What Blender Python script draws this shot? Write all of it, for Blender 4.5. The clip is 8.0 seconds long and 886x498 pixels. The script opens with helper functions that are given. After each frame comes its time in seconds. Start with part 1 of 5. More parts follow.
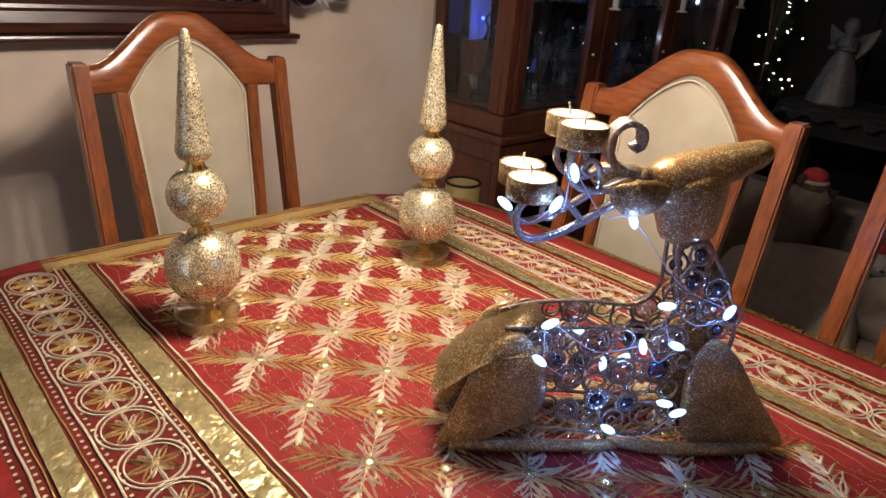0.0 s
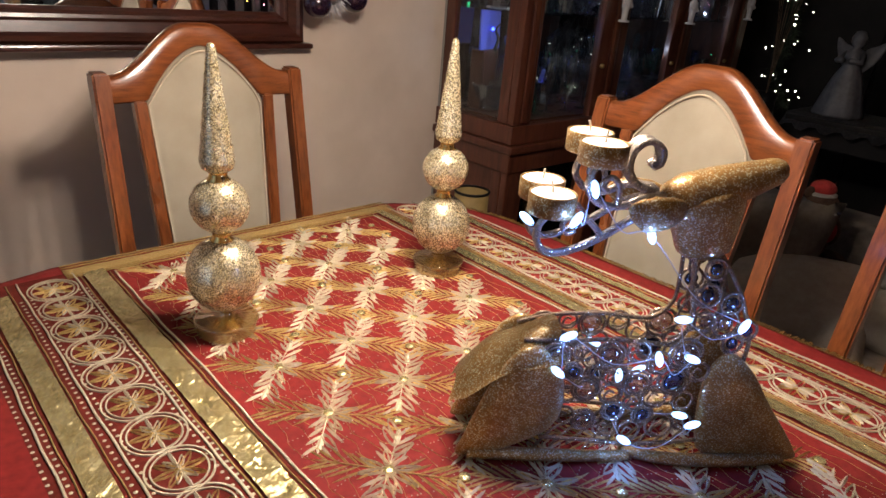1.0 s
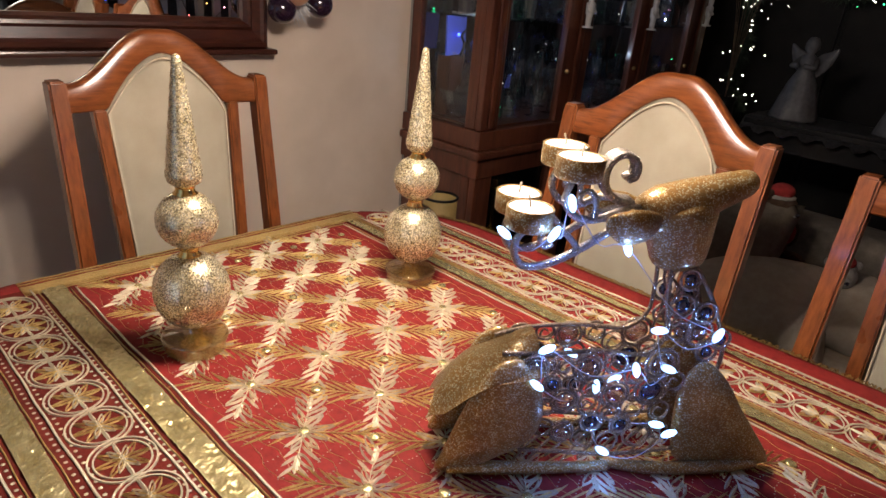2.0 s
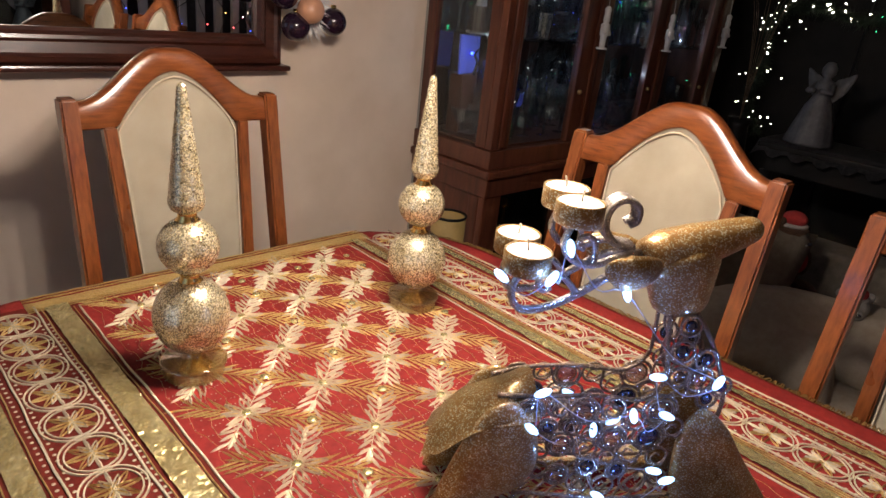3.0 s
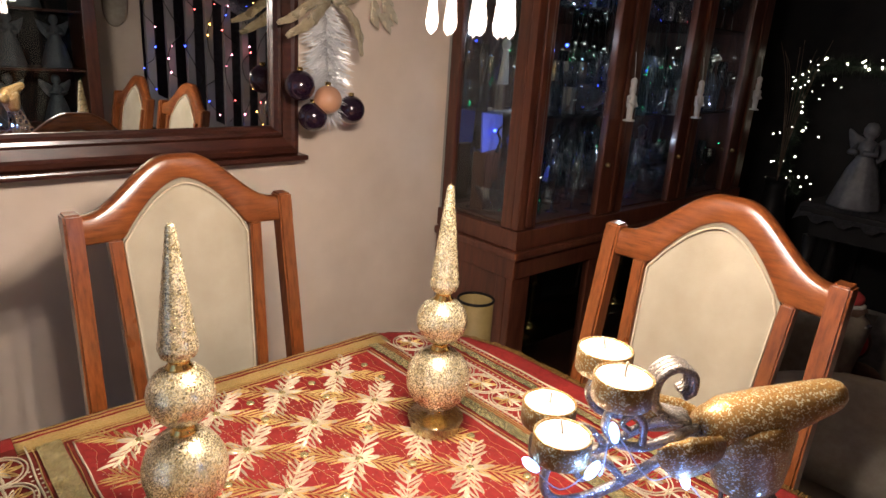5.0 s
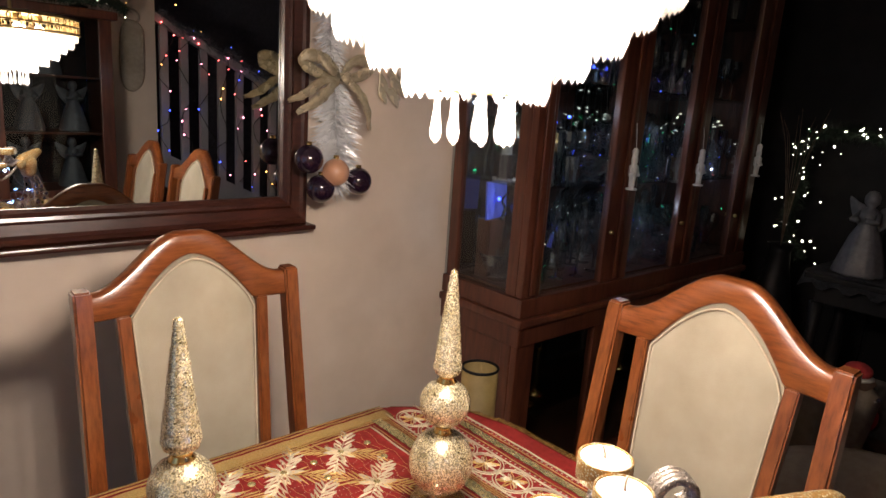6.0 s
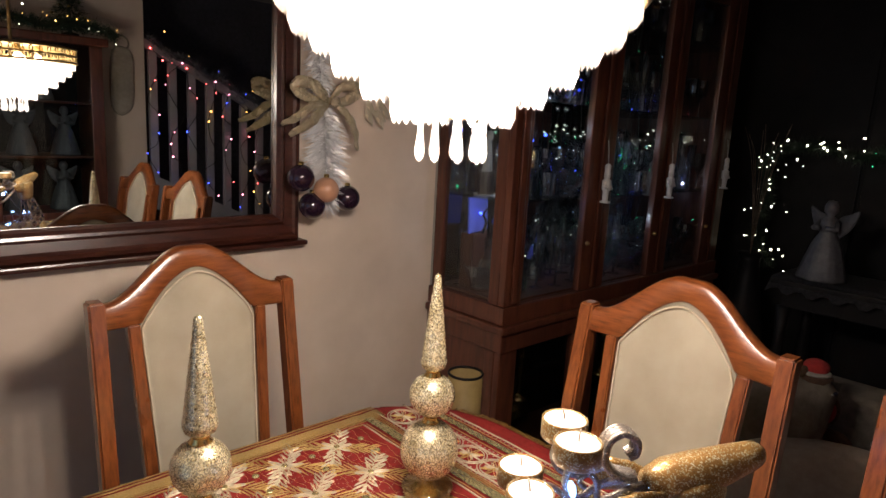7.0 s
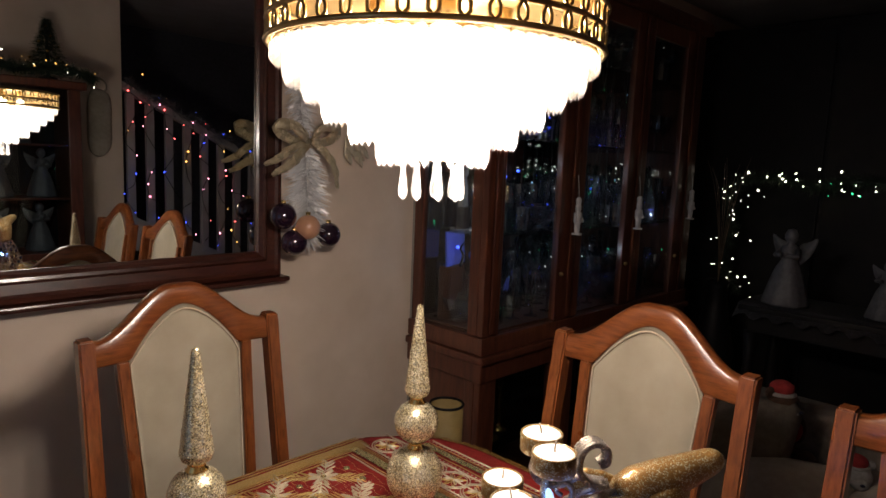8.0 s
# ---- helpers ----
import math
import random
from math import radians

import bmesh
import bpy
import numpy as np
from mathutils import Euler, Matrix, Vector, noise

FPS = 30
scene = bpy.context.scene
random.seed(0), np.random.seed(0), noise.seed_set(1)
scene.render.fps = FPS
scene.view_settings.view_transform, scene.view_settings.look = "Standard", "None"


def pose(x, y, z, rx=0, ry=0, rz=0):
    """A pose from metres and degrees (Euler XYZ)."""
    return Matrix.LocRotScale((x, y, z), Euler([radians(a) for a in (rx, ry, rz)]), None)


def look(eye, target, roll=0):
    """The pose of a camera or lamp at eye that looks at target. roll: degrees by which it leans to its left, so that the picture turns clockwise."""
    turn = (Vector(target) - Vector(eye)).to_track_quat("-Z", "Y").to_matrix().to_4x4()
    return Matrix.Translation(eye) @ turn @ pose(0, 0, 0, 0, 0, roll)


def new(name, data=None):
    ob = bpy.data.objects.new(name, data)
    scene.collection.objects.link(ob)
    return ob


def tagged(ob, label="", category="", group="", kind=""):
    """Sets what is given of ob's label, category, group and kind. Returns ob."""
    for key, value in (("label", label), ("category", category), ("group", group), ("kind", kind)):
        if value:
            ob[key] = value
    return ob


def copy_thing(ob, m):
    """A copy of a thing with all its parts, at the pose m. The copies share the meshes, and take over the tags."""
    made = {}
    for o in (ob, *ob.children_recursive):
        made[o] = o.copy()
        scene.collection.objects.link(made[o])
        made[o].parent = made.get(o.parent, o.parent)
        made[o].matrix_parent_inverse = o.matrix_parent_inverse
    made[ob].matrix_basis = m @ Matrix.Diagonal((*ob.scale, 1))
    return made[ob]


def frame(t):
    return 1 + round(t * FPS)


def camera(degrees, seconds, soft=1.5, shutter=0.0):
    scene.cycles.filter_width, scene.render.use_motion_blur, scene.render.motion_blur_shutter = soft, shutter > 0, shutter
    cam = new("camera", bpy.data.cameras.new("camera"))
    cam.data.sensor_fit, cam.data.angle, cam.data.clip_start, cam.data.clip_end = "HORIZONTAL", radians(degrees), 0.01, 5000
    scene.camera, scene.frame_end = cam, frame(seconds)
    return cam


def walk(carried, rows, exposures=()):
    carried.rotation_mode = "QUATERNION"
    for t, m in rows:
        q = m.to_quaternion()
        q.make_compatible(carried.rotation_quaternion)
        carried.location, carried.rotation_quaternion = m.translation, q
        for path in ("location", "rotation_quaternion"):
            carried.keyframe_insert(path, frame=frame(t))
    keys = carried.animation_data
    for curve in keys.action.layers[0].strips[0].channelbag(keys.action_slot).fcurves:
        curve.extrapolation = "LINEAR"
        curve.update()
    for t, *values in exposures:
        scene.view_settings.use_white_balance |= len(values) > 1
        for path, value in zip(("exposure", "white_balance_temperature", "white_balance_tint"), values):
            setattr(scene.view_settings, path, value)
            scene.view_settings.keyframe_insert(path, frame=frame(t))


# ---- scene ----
cam = camera(69.3, 8.0)
METRES, EYE, TILT, LEAN, TURN = 0.65, 1.18, -21.5, 0.0, -43.7
PATH = [
    (0, (0.056, 0.057, 1.26), (1.344, 1.367, 0.468), 4.5),
    (0.5, (0.051, 0.06, 1.262), (1.312, 1.39, 0.462), 4.5),
    (1, (0.033, 0.063, 1.271), (1.319, 1.385, 0.496), 4.9),
    (1.5, (0.031, 0.073, 1.272), (1.388, 1.327, 0.507), 5.0),
    (3, (0.053, 0.084, 1.309), (1.396, 1.369, 0.571), 6.4),
    (3.5, (0.092, 0.075, 1.321), (1.333, 1.478, 0.621), 7.4),
    (4, (0.122, 0.098, 1.333), (1.361, 1.502, 0.631), 5.7),
    (4.5, (0.131, 0.134, 1.35), (1.425, 1.511, 0.693), 4.7),
    (5, (0.146, 0.169, 1.377), (1.448, 1.567, 0.785), 3.8),
    (5.2, (0.149, 0.175, 1.392), (1.476, 1.56, 0.827), 4.6),
    (6.3, (0.139, 0.155, 1.433), (1.442, 1.617, 1.025), 3.8),
    (6.5, (0.124, 0.125, 1.434), (1.439, 1.578, 1.034), 4.3),
    (7, (0.067, 0.077, 1.435), (1.414, 1.506, 1.057), 3.1),
    (7.5, (0.007, 0.066, 1.441), (1.427, 1.439, 1.126), 1.0),
    (8, (0.015, 0.034, 1.442), (1.424, 1.428, 1.174), 2.3),
]
EXPOSURES = ((0.0, -0.62), (3.0, -0.56), (4.0, -0.5), (4.5, -0.42), (5.2, -0.24), (6.3, -0.62), (6.7, -0.66), (7.1, -0.8), (7.5, -0.95), (8.0, -1.42))
walk(cam, [(t, look(eye, target, roll)) for t, eye, target, roll in PATH], EXPOSURES)

# ---- world and lights ----
world = bpy.data.worlds.new("night")
scene.world = world
world.use_nodes = True
world.node_tree.nodes["Background"].inputs[0].default_value = (0.55, 0.7, 1.0, 1)
world.node_tree.nodes["Background"].inputs[1].default_value = 0.02
LX, LY = 0.612, 0.652         # the chandelier hangs here
LAMP_W = 19.5
for i in range(5):
    a = 2 * math.pi * i / 5 + 0.3
    ld = bpy.data.lights.new("chandelier_bulb_light", "POINT")
    ld.energy, ld.shadow_soft_size, ld.color = LAMP_W, 0.018, (1.0, 0.865, 0.785)
    lo = new("chandelier_bulb_light", ld)
    lo.location = (LX + 0.085 * math.cos(a), LY + 0.085 * math.sin(a), 1.520)


# cool fill added from out of view; its source is assumed
cool_fill = bpy.data.lights.new("cool_fill_light", "AREA")
cool_fill.shape, cool_fill.size, cool_fill.size_y, cool_fill.energy, cool_fill.color = "RECTANGLE", 1.3, 1.4, 3.0, (0.5, 0.7, 1.0)
wo = new("cool_fill_light", cool_fill)
wo.matrix_world = look((-1.27, 0.7, 1.05), (0.4, 1.5, 0.8))


# ---- materials ----
def nodes_of(name):
    m = bpy.data.materials.new(name)
    m.use_nodes = True
    nt = m.node_tree
    return m, nt, nt.nodes["Principled BSDF"], nt.nodes.new("ShaderNodeTexCoord")


def ramp(nt, fac, stops):
    r = nt.nodes.new("ShaderNodeValToRGB")
    while len(r.color_ramp.elements) < len(stops):
        r.color_ramp.elements.new(0.5)
    for e, (p, c) in zip(r.color_ramp.elements, stops):
        e.position, e.color = p, (*c, 1)
    nt.links.new(fac, r.inputs[0])
    return r.outputs[0]


def noise_tex(nt, vec, scale, detail=4, rough=0.55, stretch=None):
    if stretch:
        mp = nt.nodes.new("ShaderNodeMapping")
        mp.inputs["Scale"].default_value = stretch
        nt.links.new(vec, mp.inputs[0])
        vec = mp.outputs[0]
    n = nt.nodes.new("ShaderNodeTexNoise")
    n.inputs["Scale"].default_value, n.inputs["Detail"].default_value, n.inputs["Roughness"].default_value = scale, detail, rough
    nt.links.new(vec, n.inputs["Vector"])
    return n.outputs[0]


def bump(nt, bsdf, height, strength, dist=0.002):
    b = nt.nodes.new("ShaderNodeBump")
    b.inputs["Strength"].default_value, b.inputs["Distance"].default_value = strength, dist
    nt.links.new(height, b.inputs["Height"])
    nt.links.new(b.outputs[0], bsdf.inputs["Normal"])


def mixed(nt, a, b, fac):
    m = nt.nodes.new("ShaderNodeMix")
    m.data_type, m.blend_type = "RGBA", "MULTIPLY"
    m.inputs[0].default_value = fac
    nt.links.new(a, m.inputs[6])
    nt.links.new(b, m.inputs[7])
    return m.outputs[2]


def make(name, stops, scale=20, rough=0.5, metal=0.0, bump_scale=80, bump_strength=0.2, stretch=None, blotch=0.35, coat=0.0, sheen=0.0, dist=0.002):
    """A surface with grain of its own scale, broad blotches over it, and a fine relief."""
    m, nt, b, tc = nodes_of(name)
    v = tc.outputs["Object"]
    col = ramp(nt, noise_tex(nt, v, scale, 5, 0.6, stretch), stops)
    big = ramp(nt, noise_tex(nt, v, 3.1, 3), ((0.3, (1 - blotch,) * 3), (0.7, (1, 1, 1))))
    nt.links.new(mixed(nt, col, big, 1.0), b.inputs["Base Color"])
    r = nt.nodes.new("ShaderNodeMapRange")
    r.inputs[3].default_value, r.inputs[4].default_value = max(rough - 0.08, 0.02), min(rough + 0.1, 1)
    nt.links.new(noise_tex(nt, v, scale * 0.4, 3), r.inputs[0])
    nt.links.new(r.outputs[0], b.inputs["Roughness"])
    b.inputs["Metallic"].default_value = metal
    b.inputs["Coat Weight"].default_value = coat
    b.inputs["Coat Roughness"].default_value = 0.12
    b.inputs["Sheen Weight"].default_value = sheen
    if bump_strength:
        bump(nt, b, noise_tex(nt, v, bump_scale, 4, 0.6, stretch), bump_strength, dist)
    return m


def glow(name, colour, strength):
    m, nt, b, tc = nodes_of(name)
    b.inputs["Base Color"].default_value = (*colour, 1)
    b.inputs["Emission Color"].default_value = (*colour, 1)
    b.inputs["Emission Strength"].default_value = strength
    return m


def glassy(name, tint=(1, 1, 1), clear=0.75, rough=0.03, body=None, shine=0.04):
    """Thin clear glass or crystal: mostly let through, with a gloss and a little scatter."""
    m = bpy.data.materials.new(name)
    m.use_nodes = True
    nt = m.node_tree
    nt.nodes.remove(nt.nodes["Principled BSDF"])
    out = nt.nodes["Material Output"]
    tr, gl, mx, fr = (nt.nodes.new(k) for k in ("ShaderNodeBsdfTransparent", "ShaderNodeBsdfGlossy", "ShaderNodeMixShader", "ShaderNodeLayerWeight"))
    tr.inputs[0].default_value = (*tint, 1)
    gl.inputs["Roughness"].default_value = rough
    fr.inputs[0].default_value = 0.5
    pw, ad = nt.nodes.new("ShaderNodeMath"), nt.nodes.new("ShaderNodeMath")
    pw.operation, pw.inputs[1].default_value = "POWER", 4.0
    ad.operation, ad.inputs[1].default_value, ad.inputs[2].default_value = "MULTIPLY_ADD", 0.7, shine
    nt.links.new(fr.outputs["Facing"], pw.inputs[0])
    nt.links.new(pw.outputs[0], ad.inputs[0])
    nt.links.new(ad.outputs[0], mx.inputs[0])
    nt.links.new(tr.outputs[0], mx.inputs[1])
    nt.links.new(gl.outputs[0], mx.inputs[2])
    last = mx.outputs[0]
    if body:
        sc, m2 = nt.nodes.new("ShaderNodeBsdfTranslucent"), nt.nodes.new("ShaderNodeMixShader")
        sc.inputs[0].default_value = (*body, 1)
        m2.inputs[0].default_value = 1 - clear
        nt.links.new(last, m2.inputs[1])
        nt.links.new(sc.outputs[0], m2.inputs[2])
        last = m2.outputs[0]
    nt.links.new(last, out.inputs[0])
    return m


def glitter(name, base, spark, size=900, rough=0.3, metal=0.9, bump_strength=0.9, share=0.12):
    """Glitter glued on: a fine grained coat in which a share of larger flakes tilt their own way and flash."""
    m, nt, b, tc = nodes_of(name)
    v = tc.outputs["Object"]
    vo = nt.nodes.new("ShaderNodeTexVoronoi")
    vo.inputs["Scale"].default_value = size
    nt.links.new(v, vo.inputs["Vector"])
    sep = nt.nodes.new("ShaderNodeSeparateColor")
    nt.links.new(vo.outputs["Color"], sep.inputs[0])
    mid = tuple(c * 1.35 for c in base)
    col = ramp(nt, sep.outputs[0], ((0.0, base), (1 - share - 0.04, mid), (1 - share, spark), (1.0, spark)))
    big = ramp(nt, noise_tex(nt, v, 22, 4), ((0.3, (0.68, 0.64, 0.6)), (0.7, (1, 1, 1))))
    nt.links.new(mixed(nt, col, big, 1.0), b.inputs["Base Color"])
    b.inputs["Metallic"].default_value = metal
    gr = ramp(nt, sep.outputs[0], ((0.0, (rough + 0.2,) * 3), (1 - share - 0.04, (rough + 0.12,) * 3), (1 - share, (rough * 0.5,) * 3), (1.0, (rough * 0.4,) * 3)))
    nt.links.new(gr, b.inputs["Roughness"])
    bump(nt, b, sep.outputs[1], bump_strength, 0.0012)
    return m


def mercury_glass():
    """Silvered glass whose foil has crackled into bright grains with dark gaps, under a smooth clear skin."""
    m, nt, b, tc = nodes_of("mercury_glass")
    v = tc.outputs["Object"]
    vo = nt.nodes.new("ShaderNodeTexVoronoi")
    vo.inputs["Scale"].default_value = 620
    nt.links.new(v, vo.inputs["Vector"])
    sep = nt.nodes.new("ShaderNodeSeparateColor")
    nt.links.new(vo.outputs["Color"], sep.inputs[0])
    grain = ramp(nt, sep.outputs[0], ((0.0, (0.20, 0.155, 0.065)), (0.19, (0.36, 0.285, 0.125)), (0.25, (0.80, 0.68, 0.40)), (0.62, (0.90, 0.80, 0.53)), (1.0, (1.0, 0.94, 0.74))))
    worn = ramp(nt, noise_tex(nt, v, 34, 4), ((0.32, (0.62, 0.58, 0.50)), (0.66, (1, 1, 1))))
    nt.links.new(mixed(nt, grain, worn, 1.0), b.inputs["Base Color"])
    b.inputs["Metallic"].default_value = 0.68
    nt.links.new(ramp(nt, sep.outputs[2], ((0.0, (0.14,) * 3), (1.0, (0.42,) * 3))), b.inputs["Roughness"])
    b.inputs["Coat Weight"].default_value, b.inputs["Coat Roughness"].default_value = 0.8, 0.07
    bump(nt, b, sep.outputs[1], 1.0, 0.0013)
    return m


WALL = make("wall_paint", ((0.3, (0.73, 0.595, 0.47)), (0.7, (0.80, 0.665, 0.54))), 6, 0.7, bump_scale=140, bump_strength=0.12, blotch=0.10)
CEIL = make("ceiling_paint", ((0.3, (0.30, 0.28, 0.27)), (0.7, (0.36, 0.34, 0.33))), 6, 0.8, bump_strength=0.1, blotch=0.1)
CARPET = make("carpet", ((0.3, (0.05, 0.04, 0.032)), (0.7, (0.09, 0.07, 0.055))), 60, 0.95, bump_scale=300, bump_strength=0.6)
CHAIRWOOD = make("cherry_wood", ((0.34, (0.115, 0.028, 0.007)), (0.5, (0.200, 0.056, 0.014)), (0.66, (0.255, 0.080, 0.022))), 14, 0.3, stretch=(9, 9, 1.2), bump_scale=30, bump_strength=0.05, blotch=0.35, coat=0.4)
CRESTWOOD = make("cherry_wood_crest", ((0.34, (0.115, 0.028, 0.007)), (0.5, (0.200, 0.056, 0.014)), (0.66, (0.255, 0.080, 0.022))), 14, 0.3, stretch=(1.2, 9, 9), bump_scale=30, bump_strength=0.05, blotch=0.35, coat=0.4)
DARKWOOD = make("mahogany", ((0.25, (0.030, 0.008, 0.005)), (0.6, (0.075, 0.020, 0.011)), (0.8, (0.10, 0.027, 0.014))), 12, 0.32, stretch=(1.2, 8, 8), bump_scale=30, bump_strength=0.05, coat=0.4)
CABWOOD = make("cabinet_mahogany", ((0.32, (0.068, 0.019, 0.010)), (0.5, (0.112, 0.033, 0.017)), (0.7, (0.150, 0.046, 0.023))), 9, 0.35, stretch=(6, 6, 0.8), bump_scale=30, bump_strength=0.05, coat=0.3)
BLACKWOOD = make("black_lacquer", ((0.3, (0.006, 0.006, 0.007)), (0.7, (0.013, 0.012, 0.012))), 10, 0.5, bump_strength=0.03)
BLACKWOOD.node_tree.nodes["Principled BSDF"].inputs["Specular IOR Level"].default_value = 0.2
VELVET = make("cream_velour", ((0.3, (0.345, 0.302, 0.215)), (0.7, (0.45, 0.402, 0.297))), 7, 0.85, bump_scale=420, bump_strength=0.25, blotch=0.28, sheen=0.3)
PIPING = make("cream_piping", ((0.3, (0.52, 0.42, 0.30)), (0.7, (0.62, 0.52, 0.38))), 60, 0.8, bump_strength=0.2, bump_scale=500)
CLOTH = make("crimson_cloth", ((0.3, (0.165, 0.0115, 0.0105)), (0.7, (0.245, 0.020, 0.017))), 90, 0.75, bump_scale=700, bump_strength=0.25, blotch=0.25)
BANDCLOTH = make("maroon_border_cloth", ((0.3, (0.085, 0.010, 0.006)), (0.7, (0.14, 0.017, 0.011))), 90, 0.85, bump_scale=700, bump_strength=0.25, blotch=0.3)
BANDCLOTH.node_tree.nodes["Principled BSDF"].inputs["Specular IOR Level"].default_value = 0.15
CLOTH.node_tree.nodes["Principled BSDF"].inputs["Specular IOR Level"].default_value = 0.2
THREAD = make("gold_thread", ((0.3, (0.39, 0.255, 0.070)), (0.7, (0.72, 0.52, 0.20))), 420, 0.33, metal=0.6, bump_scale=1100, bump_strength=0.8, blotch=0.3)
# paler copy of the gold thread, its metallic flash put into the colour
FLASHTHREAD = make("flash_gold_thread", ((0.3, (0.88, 0.74, 0.48)), (0.7, (1.0, 0.93, 0.72))), 420, 0.22, metal=0.55, bump_scale=1100, bump_strength=0.8, blotch=0.15)
LAME = make("gold_lame_ribbon", ((0.3, (0.56, 0.46, 0.19)), (0.7, (0.82, 0.72, 0.39))), 60, 0.22, metal=0.8, bump_scale=190, bump_strength=0.4, blotch=0.25, dist=0.004)
FRINGE = make("gold_brown_fringe", ((0.3, (0.16, 0.08, 0.02)), (0.7, (0.38, 0.22, 0.06))), 120, 0.5, metal=0.4, bump_strength=0.3)
GOLDMETAL = make("polished_gold", ((0.3, (0.80, 0.55, 0.18)), (0.7, (0.90, 0.66, 0.26))), 20, 0.14, metal=1.0, bump_strength=0.05, blotch=0.1)
FOOTGLASS = glassy("olive_gold_glass", (0.95, 0.86, 0.60), 0.76, 0.05, (0.90, 0.79, 0.48), 0.30)
BRASS = make("pierced_brass", ((0.3, (0.52, 0.36, 0.15)), (0.7, (0.68, 0.50, 0.24))), 30, 0.3, metal=0.9, bump_strength=0.05)
MERCURY = mercury_glass()
GLITGOLD = glitter("gold_glitter", (0.205, 0.112, 0.027), (1.0, 0.93, 0.62), 820, 0.32, 0.58, 0.9, 0.18)
GLITSILVER = glitter("silver_glitter", (0.27, 0.235, 0.20), (1.0, 0.95, 0.86), 1000, 0.3, 0.75, 0.8, 0.16)
PEWTER = glitter("tarnished_pewter_wire", (0.170, 0.122, 0.085), (0.95, 0.86, 0.70), 1200, 0.28, 0.8, 0.7, 0.14)
WAX = make("white_wax", ((0.3, (0.86, 0.82, 0.76)), (0.7, (0.92, 0.89, 0.84))), 20, 0.45, bump_strength=0.05, blotch=0.05)
CRYSTAL = glassy("cut_crystal", (1, 1, 1), 0.80, 0.04, (1.0, 0.97, 0.92))
PANE = glassy("cabinet_glass", (0.86, 0.9, 0.9), 1, 0.01)
STEMGLASS = glassy("glassware", (0.94, 0.96, 0.98), 0.982, 0.035, (0.78, 0.82, 0.86), 0.38)
BULB = glow("warm_bulb", (1.0, 0.80, 0.55), 60)
LED_WHITE = glow("cold_white_led", (0.36, 0.60, 1.0), 5.0)
LED_BLUE = glow("blue_led", (0.04, 0.08, 1.0), 16)
LED_GREEN = glow("green_led", (0.05, 1.0, 0.35), 10)
LED_RED = glow("red_led", (1.0, 0.10, 0.10), 24)
LED_ROSE = glow("rose_led", (1.0, 0.30, 0.45), 24)
LED_AMBER = glow("amber_led", (1.0, 0.45, 0.10), 20)
LED_PALE = glow("pale_warm_led", (1.0, 0.90, 0.70), 22)
MIRRORGLASS, _nt, _b, _t = nodes_of("silvered_mirror")
_b.inputs["Base Color"].default_value, _b.inputs["Metallic"].default_value, _b.inputs["Roughness"].default_value = (0.74, 0.77, 0.77, 1), 1.0, 0.0
# mirror back added to the cabinet to brighten it and double the glints
GLINTMIRROR, _nt, _b, _t = nodes_of("added_glint_mirror")
_b.inputs["Base Color"].default_value, _b.inputs["Metallic"].default_value, _b.inputs["Roughness"].default_value = (0.46, 0.49, 0.53, 1), 1.0, 0.04
WHITEPAINT = make("white_gloss_paint", ((0.3, (0.80, 0.79, 0.77)), (0.7, (0.86, 0.85, 0.83))), 10, 0.4, bump_strength=0.03, blotch=0.08)
GREYPAINT = make("pale_grey_paint", ((0.3, (0.33, 0.325, 0.33)), (0.7, (0.40, 0.395, 0.40))), 10, 0.45, bump_strength=0.03, blotch=0.12)
TINSEL = make("white_tinsel", ((0.3, (0.84, 0.84, 0.84)), (0.7, (0.95, 0.95, 0.95))), 60, 0.25, metal=0.25, bump_strength=0.1, blotch=0.1)
CHAMPAGNE = make("champagne_satin", ((0.3, (0.70, 0.60, 0.40)), (0.7, (0.94, 0.85, 0.64))), 45, 0.26, metal=0.35, bump_scale=260, bump_strength=0.5, blotch=0.25)
# hall wall: the shade behind the stairs is put into its dark colour
HALLWALL = make("shaded_hall_wall", ((0.3, (0.075, 0.075, 0.090)), (0.7, (0.115, 0.115, 0.135))), 30, 0.85, bump_strength=0.1, blotch=0.2)
PLUM = make("dark_plum_bauble", ((0.3, (0.018, 0.008, 0.018)), (0.7, (0.03, 0.012, 0.028))), 10, 0.12, bump_strength=0.0, coat=0.7)
PEACH = make("peach_bauble", ((0.3, (0.55, 0.28, 0.16)), (0.7, (0.62, 0.33, 0.20))), 10, 0.35, bump_strength=0.05, coat=0.3)
# darker copy of the bisque, with the weak far light put into its grey
DIMBISQUE = make("dimmed_bisque", ((0.3, (0.085, 0.088, 0.096)), (0.7, (0.145, 0.148, 0.16))), 40, 0.5, bump_strength=0.1, blotch=0.3)
PLASTER = make("white_bisque", ((0.3, (0.55, 0.54, 0.52)), (0.7, (0.68, 0.66, 0.64))), 40, 0.5, bump_strength=0.1, blotch=0.2)
# lace: the dimness of the far corner is put into its grey
LACE = make("dimmed_lace", ((0.3, (0.055, 0.055, 0.06)), (0.7, (0.12, 0.12, 0.125))), 90, 0.9, bump_scale=300, bump_strength=0.5)
GREENERY = make("dark_pine_needles", ((0.3, (0.010, 0.022, 0.012)), (0.7, (0.03, 0.055, 0.028))), 60, 0.7, bump_strength=0.2)
FROST = make("frosted_pine_needles", ((0.3, (0.10, 0.12, 0.13)), (0.7, (0.26, 0.28, 0.30))), 60, 0.7, bump_strength=0.2)
